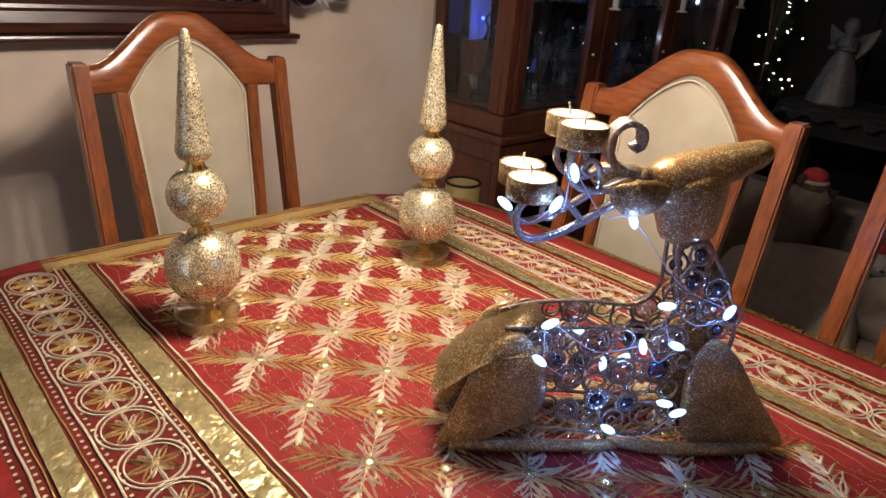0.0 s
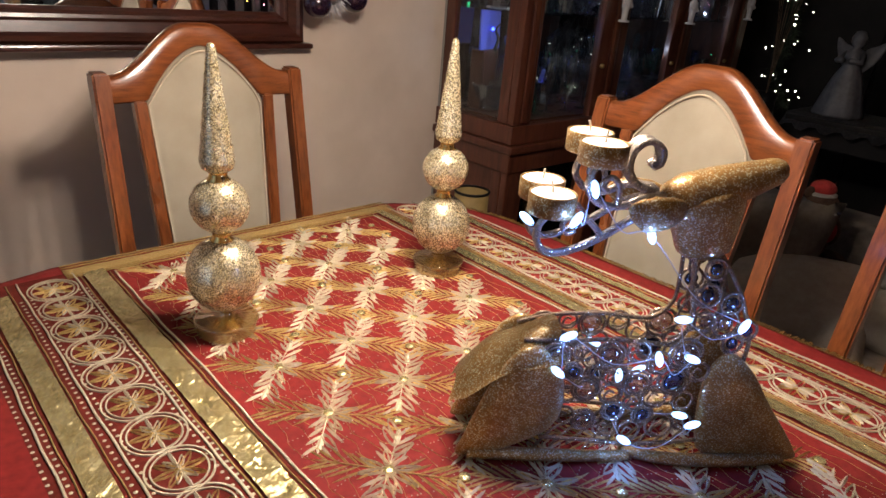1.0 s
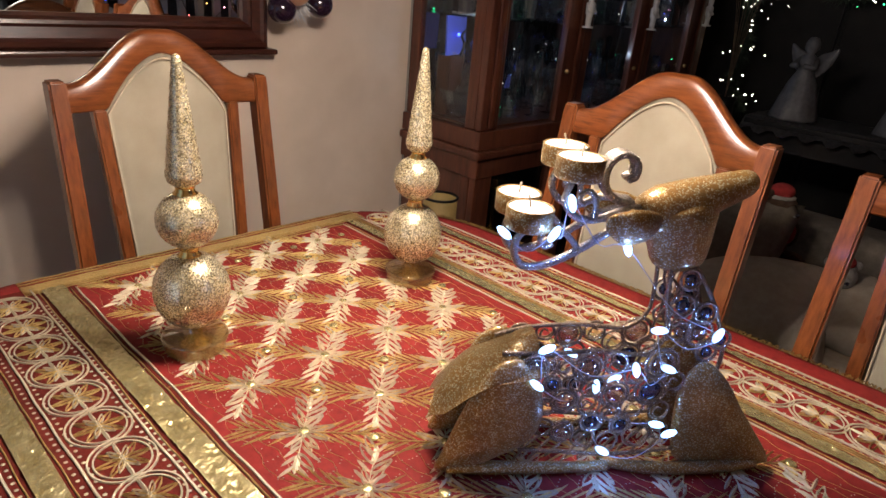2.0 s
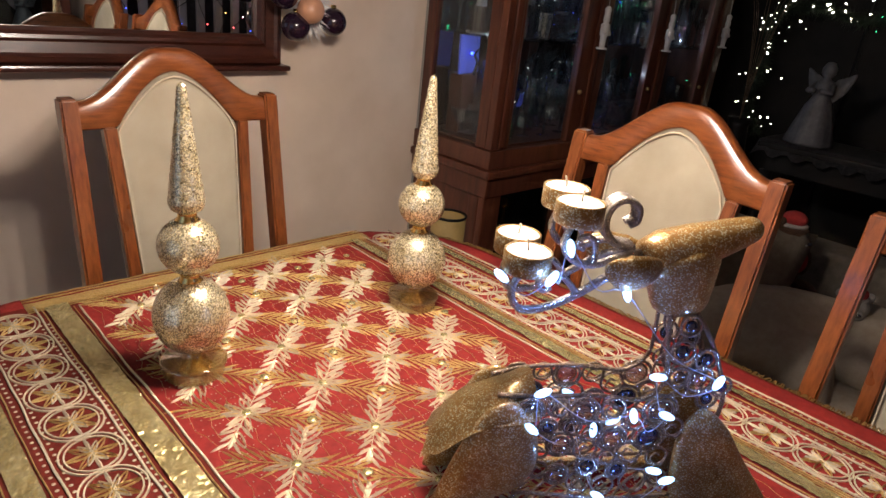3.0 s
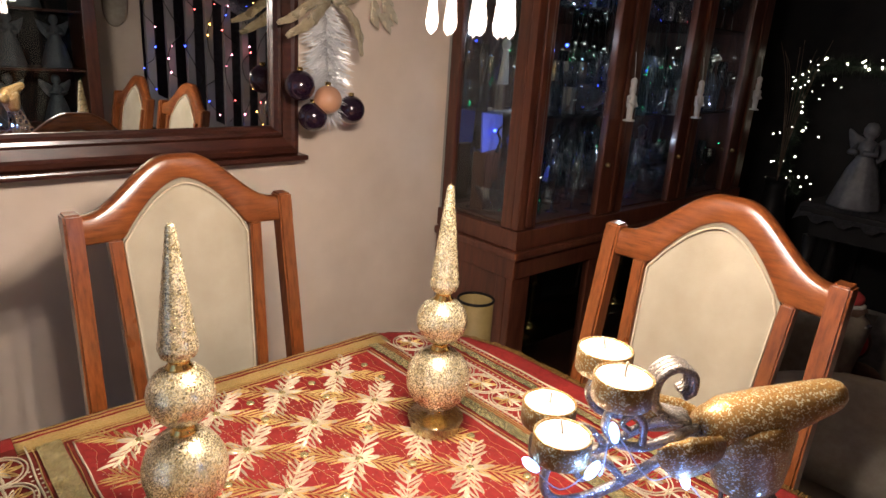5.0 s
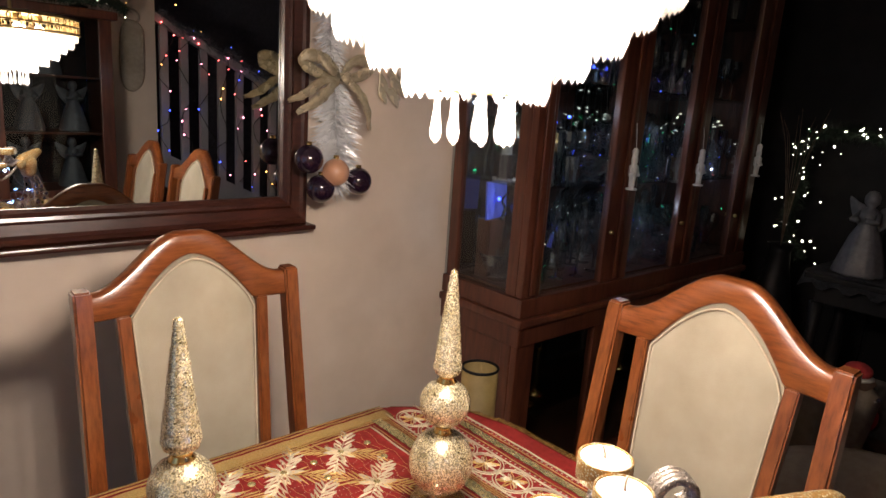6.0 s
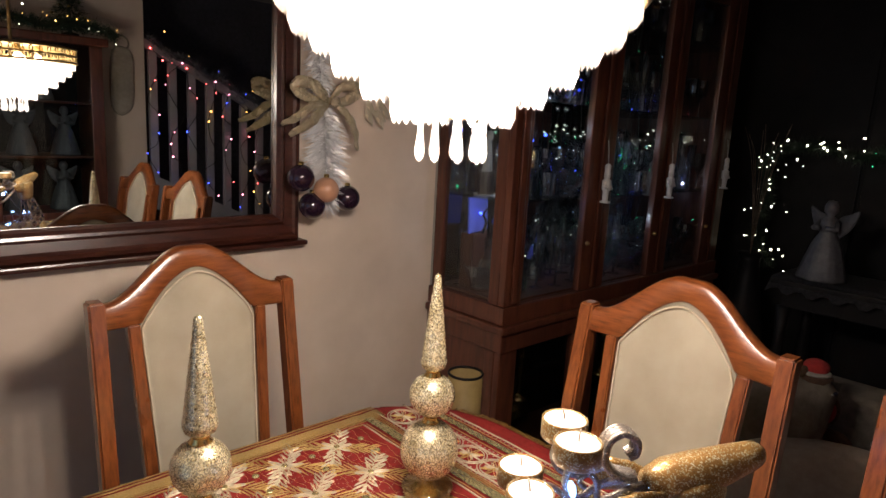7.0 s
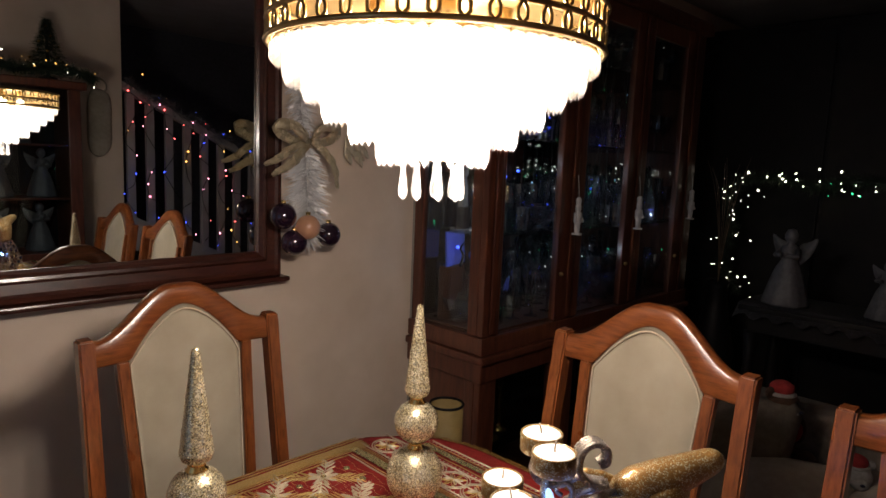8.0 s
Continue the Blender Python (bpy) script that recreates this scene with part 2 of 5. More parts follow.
WIRE = make("thin_pale_wire", ((0.3, (0.30, 0.30, 0.32)), (0.7, (0.45, 0.45, 0.48))), 60, 0.35, bump_strength=0.1)
DARKWIRE = make("dark_green_cable", ((0.3, (0.01, 0.018, 0.012)), (0.7, (0.02, 0.03, 0.02))), 60, 0.5, bump_strength=0.1)
GEM = glassy("smoky_lilac_gem", (0.70, 0.62, 0.62), 0.86, 0.06, (0.50, 0.42, 0.42), 0.24)
DARKGEM, _nt, _b, _t = nodes_of("dark_gem")
_b.inputs["Base Color"].default_value, _b.inputs["Roughness"].default_value, _b.inputs["Coat Weight"].default_value = (0.02, 0.018, 0.03, 1), 0.06, 1.0
BROWNPLUSH = make("brown_plush", ((0.3, (0.045, 0.02, 0.01)), (0.7, (0.085, 0.04, 0.02))), 60, 0.95, bump_scale=260, bump_strength=0.8, dist=0.006)
WHITEPLUSH = make("white_plush", ((0.3, (0.3, 0.28, 0.26)), (0.7, (0.42, 0.4, 0.38))), 60, 0.95, bump_scale=260, bump_strength=0.8, dist=0.006)
REDPLUSH = make("red_plush", ((0.3, (0.26, 0.012, 0.012)), (0.7, (0.36, 0.02, 0.02))), 60, 0.9, bump_scale=260, bump_strength=0.7, dist=0.005)
GREYCLOTH = make("grey_brown_cloth", ((0.3, (0.10, 0.083, 0.064)), (0.7, (0.16, 0.135, 0.105))), 40, 0.9, bump_scale=260, bump_strength=0.5)
CREAMCLOTH = make("cream_cushion_cloth", ((0.3, (0.42, 0.36, 0.28)), (0.7, (0.52, 0.46, 0.37))), 40, 0.9, bump_scale=260, bump_strength=0.5)
YELLOWPAPER = make("yellow_ochre_card", ((0.3, (0.30, 0.21, 0.07)), (0.7, (0.38, 0.27, 0.10))), 20, 0.6, bump_strength=0.05)


# ---- building blocks ----
def thing(name, label, category, group="", at=(0, 0, 0), turn=0.0, kind=""):
    e = new(name)
    e.empty_display_size = 0.05
    e.matrix_basis = pose(*at, 0, 0, turn)
    return tagged(e, label, category, group, kind)


def finish(bm, name, mat, smooth=True):
    me = bpy.data.meshes.new(name)
    bm.normal_update()
    bm.to_mesh(me)
    bm.free()
    me.materials.append(mat)
    if smooth:
        me.shade_smooth()
    return me


def part(name, bm, mat, parent=None, label="", smooth=True, at=None):
    ob = new(name, finish(bm, name, mat, smooth) if isinstance(bm, bmesh.types.BMesh) else bm)
    if parent:
        ob.parent = parent
    if at is not None:
        ob.matrix_basis = at
    if label:
        ob["label"] = label
    return ob


def structure(name, bm, mat, label, category, smooth=False):
    return tagged(part(name, bm, mat, smooth=smooth), label, category, kind="structure")


def box(bm, x0, x1, y0, y1, z0, z1, bev=0.0, m=None):
    r = bmesh.ops.create_cube(bm, size=1)
    vs = r["verts"]
    bmesh.ops.transform(bm, matrix=Matrix.Translation(((x0 + x1) / 2, (y0 + y1) / 2, (z0 + z1) / 2)) @ Matrix.Diagonal((x1 - x0, y1 - y0, z1 - z0, 1)), verts=vs)
    if bev:
        es = list({e for v in vs for e in v.link_edges})
        r = bmesh.ops.bevel(bm, geom=es, offset=bev, segments=2, affect="EDGES", profile=0.6)
        vs = list({v for f in r["faces"] for v in f.verts})
    if m is not None:
        bmesh.ops.transform(bm, matrix=m, verts=vs)
    return bm


def boxed(*args, **kw):
    return box(bmesh.new(), *args, **kw)


def lathe(profile, seg=32, bm=None, m=None, wobble=0.0):
    """Turns a list of (radius, height) round the z axis."""
    bm = bm or bmesh.new()
    rings = []
    for r, z in profile:
        if r < 1e-6:
            rings.append([bm.verts.new((0, 0, z))])
        else:
            rings.append([bm.verts.new((r * math.cos(2 * math.pi * k / seg), r * math.sin(2 * math.pi * k / seg), z)) for k in range(seg)])
    for a, b in zip(rings, rings[1:]):
        for k in range(seg):
            q = (k + 1) % seg
            f = [a[k % len(a)], a[q % len(a)], b[q % len(b)], b[k % len(b)]]
            f = [v for i, v in enumerate(f) if v not in f[:i]]
            if len(f) > 2:
                bm.faces.new(f)
    if m is not None:
        bmesh.ops.transform(bm, matrix=m, verts=[v for r in rings for v in r])
    return bm


def tube(points, radius, seg=6, bm=None, taper=1.0, closed=False):
    """A round wire along points; taper: the end's radius against the start's."""
    bm = bm or bmesh.new()
    pts = [Vector(p) for p in points]
    n, rings, side = len(pts), [], None
    for i, p in enumerate(pts):
        d = (pts[(i + 1) % n] - pts[i - 1]) if closed else (pts[min(i + 1, n - 1)] - pts[max(i - 1, 0)])
        d = d.normalized() if d.length > 1e-9 else Vector((0, 0, 1))
        if side is None:
            side = d.orthogonal().normalized()
        side = (side - d * side.dot(d))
        side = side.normalized() if side.length > 1e-6 else d.orthogonal().normalized()
        up = d.cross(side)
        r = radius * (1 + (taper - 1) * i / max(n - 1, 1))
        rings.append([bm.verts.new(p + r * (math.cos(2 * math.pi * k / seg) * side + math.sin(2 * math.pi * k / seg) * up)) for k in range(seg)])
    for i in range(n if closed else n - 1):
        a, b = rings[i], rings[(i + 1) % n]
        for k in range(seg):
            bm.faces.new((a[k], a[(k + 1) % seg], b[(k + 1) % seg], b[k]))
    if not closed:
        bm.faces.new(rings[0][::-1])
        bm.faces.new(rings[-1])
    return bm


def ball(bm, c, r, u=16, v=10):
    rx, ry, rz = r if isinstance(r, tuple) else (r, r, r)
    bmesh.ops.create_uvsphere(bm, u_segments=u, v_segments=v, radius=1, matrix=Matrix.Translation(c) @ Matrix.Diagonal((rx, ry, rz, 1)))
    return bm


def prism(outline, z0, z1, bm=None, bev=0.0):
    """A flat outline of (x, y) made thick from z0 to z1."""
    bm = bm or bmesh.new()
    lo = [bm.verts.new((x, y, z0)) for x, y in outline]
    hi = [bm.verts.new((x, y, z1)) for x, y in outline]
    n = len(outline)
    fs = [bm.faces.new(lo[::-1]), bm.faces.new(hi)]
    for i in range(n):
        fs.append(bm.faces.new((lo[i], lo[(i + 1) % n], hi[(i + 1) % n], hi[i])))
    if bev:
        bmesh.ops.bevel(bm, geom=list({e for f in fs[:2] for e in f.edges}), offset=bev, segments=2, affect="EDGES", profile=0.6)
    return bm


def smooth(a, b, x):
    t = min(max((x - a) / (b - a), 0), 1)
    return t * t * (3 - 2 * t)


# ---- the room ----
WY = 1.86                     # the wall with the mirror
X0, X1, Y0, H = -1.3, 5.2, -2.2, 2.45
structure("wall_north", boxed(X0 - 0.1, X1 + 0.1, WY, WY + 0.1, 0, H), WALL, "warm off-white painted plaster wall", "wall")
structure("wall_west", boxed(X0 - 0.1, X0, Y0, WY, 0, H), WALL, "warm off-white painted plaster wall", "wall")
structure("wall_east", boxed(X1, X1 + 0.1, Y0, WY, 0, H), WALL, "off-white wall in deep shade", "wall")
structure("wall_south", boxed(X0 - 0.1, X1 + 0.1, Y0 - 0.1, Y0, 0, H), HALLWALL, "wall behind the staircase, darkened in colour for its shade", "wall")
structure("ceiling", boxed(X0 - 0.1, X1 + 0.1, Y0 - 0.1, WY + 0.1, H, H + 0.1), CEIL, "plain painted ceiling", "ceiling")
structure("floor", boxed(X0 - 0.1, X1 + 0.1, Y0 - 0.1, WY + 0.1, -0.1, 0), CARPET, "brown carpeted floor", "floor")
# unseen pane added to go with the cool fill
structure("cool_fill_pane", boxed(X0 - 0.002, X0 + 0.012, 0.05, 1.35, 0.35, 1.75), glow("cool_pane_glow", (0.35, 0.5, 0.8), 0.25), "unseen glowing pane added for the cool light on the wall", "window")
structure("baseboard", boxed(X0, 1.66, WY - 0.018, WY, 0, 0.11, bev=0.004), WHITEPAINT, "white gloss skirting board along the wall", "baseboard")


# ---- chairs ----
def chair_top(x):
    return 1.044 + 0.100 * (1 - smooth(0.02, 0.185, abs(x))) ** 1.0


def panel_top(x):
    x = min(abs(x), 0.124)
    return 1.098 - 0.112 * (x / 0.124) ** 1.75


RAKE = 0.15


def build_chair():
    c = thing("dining_chair", "cherry-stained wooden dining chair with arched back and cream velour panel", "chair", "chairs round the table")
    bm = bmesh.new()
    xs = [-0.219 + 0.438 * i / 56 for i in range(57)]
    rings = []
    for x in xs:
        zt, zb = chair_top(x), (panel_top(x) if abs(x) < 0.122 else 0.992)
        t, r = 0.017, 0.009
        y = -0.02 * (1 - (x / 0.22) ** 2)
        sec = ((-t, zb + 0.004), (-t, zt - r), (-t + r * 0.4, zt - r * 0.35), (-t + r, zt), (t - r, zt), (t - r * 0.4, zt - r * 0.35), (t, zt - r), (t, zb + 0.004), (t - 0.004, zb), (-t + 0.004, zb))
        rings.append([bm.verts.new((x, y + a, z)) for a, z in sec])
    n = len(rings[0])
    for a, b in zip(rings, rings[1:]):
        for k in range(n):
            bm.faces.new((a[k], b[k], b[(k + 1) % n], a[(k + 1) % n]))
    bm.faces.new(rings[0]), bm.faces.new(rings[-1][::-1])
    part("crest_rail", bm, CRESTWOOD, c)
    for s in (-1, 1):
        bm = bmesh.new()
        for (za, zb, xa, xb, ya, yb) in ((0.44, 1.052, 0.208, 0.2035, 0.0, 0.0), (0.0, 0.44, 0.205, 0.208, -0.05, 0.0)):
            q = []
            for z, x, y in ((za, xa, ya), (zb, xb, yb)):
                q.append([bm.verts.new((s * x + i * 0.0155, y + j * 0.019, z)) for i, j in ((-1, -1), (1, -1), (1, 1), (-1, 1))])
            for k in range(4):
                bm.faces.new((q[0][k], q[0][(k + 1) % 4], q[1][(k + 1) % 4], q[1][k]))
            bm.faces.new(q[0][::-1]), bm.faces.new(q[1])
        bmesh.ops.recalc_face_normals(bm, faces=bm.faces)
        bmesh.ops.bevel(bm, geom=list(bm.edges), offset=0.004, segments=2, affect="EDGES")
        part("back_post", bm, CHAIRWOOD, c, smooth=False)
        bm = bmesh.new()
        q = [[bm.verts.new((s * x + i * 0.012, -0.004 + j * 0.013, z)) for i, j in ((-1, -1), (1, -1), (1, 1), (-1, 1))] for z, x in ((0.5, 0.119), (0.995, 0.137))]
        for k in range(4):
            bm.faces.new((q[0][k], q[0][(k + 1) % 4], q[1][(k + 1) % 4], q[1][k]))
        bm.faces.new(q[0][::-1]), bm.faces.new(q[1])
        bmesh.ops.recalc_face_normals(bm, faces=bm.faces)
        bmesh.ops.bevel(bm, geom=list(bm.edges), offset=0.003, segments=2, affect="EDGES")
        part("back_stile", bm, CHAIRWOOD, c, smooth=False)
        part("front_leg", boxed(s * 0.2 - 0.02, s * 0.2 + 0.02, 0.37, 0.41, 0, 0.44, bev=0.004), CHAIRWOOD, c)
        part("side_rail", boxed(s * 0.2 - 0.012, s * 0.2 + 0.012, 0.02, 0.37, 0.36, 0.42, bev=0.003), CHAIRWOOD, c)
    part("front_rail", boxed(-0.18, 0.18, 0.378, 0.402, 0.36, 0.42, bev=0.003), CHAIRWOOD, c)
    part("lower_back_rail", boxed(-0.193, 0.193, -0.012, 0.012, 0.5, 0.555, bev=0.004), CRESTWOOD, c)
    # the padded panel, domed a little, front and back
    bm = bmesh.new()
    nx, nz = 18, 26
    grid = {}
    for side in (1, -1):
        for i in range(nx + 1):
            for j in range(nz + 1):
                u, w = i / nx * 2 - 1, j / nz
                x = u * (0.109 + 0.017 * w)
                x = max(min(x, 0.1235), -0.1235) if j == nz else x
                zt = panel_top(min(abs(x), 0.1235))
                z = 0.555 + (zt - 0.555) * w
                dome = (1 - abs(u) ** 4) * (1 - abs(2 * w - 1) ** 8)
                y = (0.004 + 0.011 * dome) if side > 0 else -0.010 - 0.004 * dome
                y += -0.012 * (1 - (x / 0.22) ** 2)
                grid[side, i, j] = bm.verts.new((x, y, z))
        for i in range(nx):
            for j in range(nz):
                q = (grid[side, i, j], grid[side, i + 1, j], grid[side, i + 1, j + 1], grid[side, i, j + 1])
                bm.faces.new(q if side < 0 else q[::-1])
    edge = [(i, 0) for i in range(nx + 1)] + [(nx, j) for j in range(1, nz + 1)] + [(i, nz) for i in range(nx - 1, -1, -1)] + [(0, j) for j in range(nz - 1, 0, -1)]
    for k, e in enumerate(edge):
        f = edge[(k + 1) % len(edge)]
        bm.faces.new((grid[-1, *e], grid[-1, *f], grid[1, *f], grid[1, *e]))
    pan = part("back_panel", bm, VELVET, c, "cream velour padded panel")
    pts = []
    for k in range(27):
        w = k / 26
        x = -(0.103 + 0.017 * w)
        pts.append((x, 0.0, 0.555 + (panel_top(min(abs(x), 0.12)) - 0.575) * w))
    for k in range(1, 21):
        x = -0.12 + 0.24 * k / 20
        pts.append((x, 0.0, panel_top(x) - 0.009 if abs(x) < 0.119 else 0.985))
    pts += [(-x, y, z) for x, y, z in pts[:26][::-1]]
    part("panel_piping", tube(pts, 0.0022, 5), PIPING, pan)
    bm = boxed(-0.215, 0.215, 0.015, 0.425, 0.42, 0.475, bev=0.018)
    part("seat", bm, VELVET, c, "cream velour seat pad")
    for o in c.children_recursive:
        o.data.transform(Matrix.Diagonal((1.035, 1, 1, 1)))
        kind = o.name.split(".")[0]
        for v in o.data.vertices:          # the back leans; the seat stands before it
            if kind in ("seat", "front_leg", "front_rail", "side_rail"):
                v.co.y += 0.10
            else:
                v.co.y += RAKE * (1.05 - v.co.z) if v.co.z > 0.44 else RAKE * 0.61 * v.co.z / 0.44
    return c


chair = build_chair()
chair.matrix_basis = pose(0.619, 1.447, 0, 0, 0, 180)
copy_thing(chair, pose(1.271, 0.650, 0, 0, 0, 90) @ Matrix.Diagonal((1, 1, 1.012, 1)))
copy_thing(chair, pose(1.271, 0.065, 0, 0, 0, 90))


# ---- table and cloth ----
TZ = 0.75
EX0, EX1, EY0, EY1 = 0.06, 1.135, -0.62, 1.245
table = thing("dining_table", "dark wooden dining table with clipped corners", "table")
OUT = [(EX0 + 0.012, EY0), (EX1 - 0.012, EY0), (EX1 - 0.012, 1.0), (1.10, 1.09), (1.045, 1.16), (0.95, 1.225), (0.9, EY1 - 0.012), (0.24, EY1 - 0.012), (0.15, 1.215), (0.09, 1.15), (EX0 + 0.012, 1.06)]
part("tabletop", prism(OUT, TZ - 0.035, TZ, bev=0.006), DARKWOOD, table, smooth=False)
part("apron", boxed(0.17, 1.02, -0.5, 1.1, TZ - 0.12, TZ - 0.036), DARKWOOD, table, smooth=False)
for x in (0.2, 0.99):
    for y in (-0.46, 1.06):
        part("table_leg", lathe(((0, 0), (0.025, 0), (0.032, 0.2), (0.022, 0.28), (0.04, 0.5), (0.04, TZ - 0.1), (0, TZ - 0.1)), 16, m=Matrix.Translation((x, y, 0))), DARKWOOD, table)

cloth = thing("tablecloth", "crimson tablecloth richly embroidered with gold leaf sprays and ribbon borders", "tablecloth")
CZ = 0.757


def cloth_sheet():
    """The top, and the falls over the far, left and near edges; the fourth edge ends level with the table in a fringe."""
    bm = bmesh.new()
    ring = [(EX0, EY0 - 0.01), (EX1, EY0 - 0.01), (EX1, 0.985), (1.128, 1.03), (1.105, 1.10), (1.05, 1.168), (0.955, 1.235), (0.9, EY1), (0.24, EY1), (0.145, 1.222), (0.082, 1.158), (EX0, 1.06)]
    dense = []
    n = len(ring)
    for i in range(n):
        a, b = Vector(ring[i]), Vector(ring[(i + 1) % n])
        k = max(1, int((b - a).length / 0.012))
        dense += [a.lerp(b, j / k) for j in range(k)]
    c = Vector(((EX0 + EX1) / 2, (EY0 + EY1) / 2))
    top = [bm.verts.new((p.x, p.y, CZ - 0.002)) for p in dense]
    inn = [bm.verts.new((p.x + (c.x - p.x) * 0.02, p.y + (c.y - p.y) * 0.02, CZ)) for p in dense]
    m = len(dense)
    for i in range(m):
        bm.faces.new((top[i], top[(i + 1) % m], inn[(i + 1) % m], inn[i]))
    bm.faces.new(inn)
    prev = top
    for s in range(1, 9):
        row = []
        for i, p in enumerate(dense):
            d = (p - c)
            out = Vector((d.x / 0.54, d.y / 0.93))
            out = Vector((out.x ** 5, out.y ** 5))
            out = out.normalized() if out.length > 1e-6 else Vector((1, 0))
            right = p.x > 0.97
            drop = (0.012 if right else 0.24) * s / 8
            w = 0.006 + (0.0 if right else 0.012) * math.sin(i * 0.23) * s / 8
            row.append(bm.verts.new((p.x + out.x * (w + 0.004), p.y + out.y * (w + 0.004), CZ - 0.002 - drop)))
        for i in range(m):
            bm.faces.new((prev[(i + 1) % m], prev[i], row[i], row[(i + 1) % m]))
        prev = row
    bmesh.ops.recalc_face_normals(bm, faces=bm.faces)
    return bm


part("cloth_sheet", cloth_sheet(), CLOTH, cloth, smooth=True)


def loop_leaf(bm, o, ang, length, width, thick, z=0.0, lift=0.0024, n=11):
    """A leaf worked in outline: a closed raised cord, pointed at both ends."""
    ca, sa = math.cos(ang), math.sin(ang)
    pts = []
    for k in range(n):
        a = 2 * math.pi * k / n
        u, w = (1 - math.cos(a)) / 2 * length, math.sin(a) * width * (0.75 + 0.25 * math.cos(a))
        pts.append((u, w))
    mid = length * 0.5
    rows = []
    for u, w in pts:
        r = []
        for off, h in ((1.0, 0), (0.0, lift), (-1.0, 0)):
            d = math.hypot(u - mid, w) or 1
            f = off * thick / d
            uu, ww = u + (u - mid) * f, w + w * f
            r.append(bm.verts.new((o[0] + uu * ca - ww * sa, o[1] + uu * sa + ww * ca, z + h)))
        rows.append(r)
    for i in range(n):
        a, b = rows[i], rows[(i + 1) % n]
        for k in range(2):
            bm.faces.new((a[k], b[k], b[k + 1], a[k + 1]))
    return rows[0][1]


def stitch_leaf(bm, o, ang, length, width, lift=0.0022):
    """A leaf worked solid in twisted thread: slim, ridged along its middle, split at the tip."""
    ca, sa = math.cos(ang), math.sin(ang)

    def at(u, w, z):
        return bm.verts.new((o[0] + u * ca - w * sa, o[1] + u * sa + w * ca, z))

    rows = [[at(length * u, 0, 0)] if f == 0 else [at(length * u, -width * f, 0), at(length * u, 0, lift * f), at(length * u, width * f, 0)] for u, f in ((0, 0), (0.22, 0.75), (0.55, 1.0), (0.82, 0.7), (1.0, 0))]
    bm.faces.new((rows[0][0], rows[1][0], rows[1][1])), bm.faces.new((rows[0][0], rows[1][1], rows[1][2]))
    for a, b in zip(rows[1:3], rows[2:4]):
        for k in range(2):
            bm.faces.new((a[k], b[k], b[k + 1], a[k + 1]))
    bm.faces.new((rows[3][0], rows[4][0], rows[3][1])), bm.faces.new((rows[3][1], rows[4][0], rows[3][2]))
    return rows[0][0]


def boss(bm, roots):
    """The knot of thread in which the leaves of a star meet."""
    hub = bm.verts.new((0, 0, 0.0034))
    for a, b in zip(roots, roots[1:] + roots[:1]):
        bm.faces.new((a, b, hub))


def spray(bm, ang, pairs, reach, leaf, width, spread, rnd, open_loop, stray=0.0):
    ca, sa = math.cos(ang), math.sin(ang)
    for i in range(pairs):
        s = 0.009 + (reach - leaf * 0.72) * i / (pairs - 1)
        for side in (-1, 1):
            l = leaf * (1.0 - 0.22 * abs(i / (pairs - 1) - 0.35)) * rnd.uniform(0.80, 1.15)
            a = ang + side * (spread + rnd.uniform(-0.12, 0.12)) * (1 - 0.25 * i / pairs)
            o = (s * ca, s * sa)
            if open_loop and rnd.random() > 0.55:
                loop_leaf(bm, o, a, l, width, 0.0020, lift=0.0032)
            else:
                stitch_leaf(bm, o, a, l, width * 0.46 if open_loop else width, 0.0036 if open_loop else 0.0024)
    stitch_leaf(bm, ((reach - leaf) * ca, (reach - leaf) * sa), ang, leaf, width * 0.8)
    tube([(u * ca, u * sa, 0.0006) for u in (0.004, reach * 0.5, reach * 0.85)], 0.0009, 4, bm)


PITCH = 0.1243


def flower_meshes():
    rnd = random.Random(5)
    out = []
    for v in range(6):
        bm = bmesh.new()
        for a in (-math.pi / 4, 3 * math.pi / 4):
            spray(bm, a, 6, PITCH * 0.72, 0.043, 0.0016, 0.66, rnd, False)
        dull = finish(bm, "fern_sprays", THREAD, False)
        bm = bmesh.new()
        for a in (math.pi / 4, 5 * math.pi / 4):
            spray(bm, a, 4, PITCH * 0.60, 0.035, 0.0054, 0.74, rnd, True)
        for k in range(8):
            a = k * math.pi / 4 + math.pi / 8 + rnd.uniform(-0.1, 0.1)
            loop_leaf(bm, (0.006 * math.cos(a), 0.006 * math.sin(a)), a, rnd.uniform(0.026, 0.036), 0.0044, 0.0018, lift=0.0032)
        bright = finish(bm, "petal_sprays", FLASHTHREAD, False)
        out.append((dull, bright))
    return out


FLOWERS = flower_meshes()
STONE = finish(lathe(((0.0075, 0), (0.0075, 0.0015), (0.006, 0.003), (0, 0.0034)), 10), "gold_stone", LAME)
rnd = random.Random(11)
FX0, FY0 = 0.402, 0.499
for i in range(4):
    for j in range(-8, 6):
        x, y = FX0 + i * PITCH + rnd.uniform(-0.003, 0.003), FY0 + j * PITCH + rnd.uniform(-0.003, 0.003)
        if y > 1.15 or y < EY0 + 0.1:
            continue
        d, b = FLOWERS[(i * 5 + j * 2 + i * j) % 6]
        mm = pose(x, y, CZ + 0.0004, 0, 0, rnd.uniform(-4, 4))
        part("fern_sprays", d, None, cloth, at=mm)
        part("petal_sprays", b, None, cloth, at=mm)
        part("gold_stone", STONE, None, cloth, at=mm)
        part("gold_stone", STONE, None, cloth, at=pose(x + PITCH / 2, y + PITCH / 2 if y + PITCH / 2 < 1.15 else y, CZ + 0.0004))


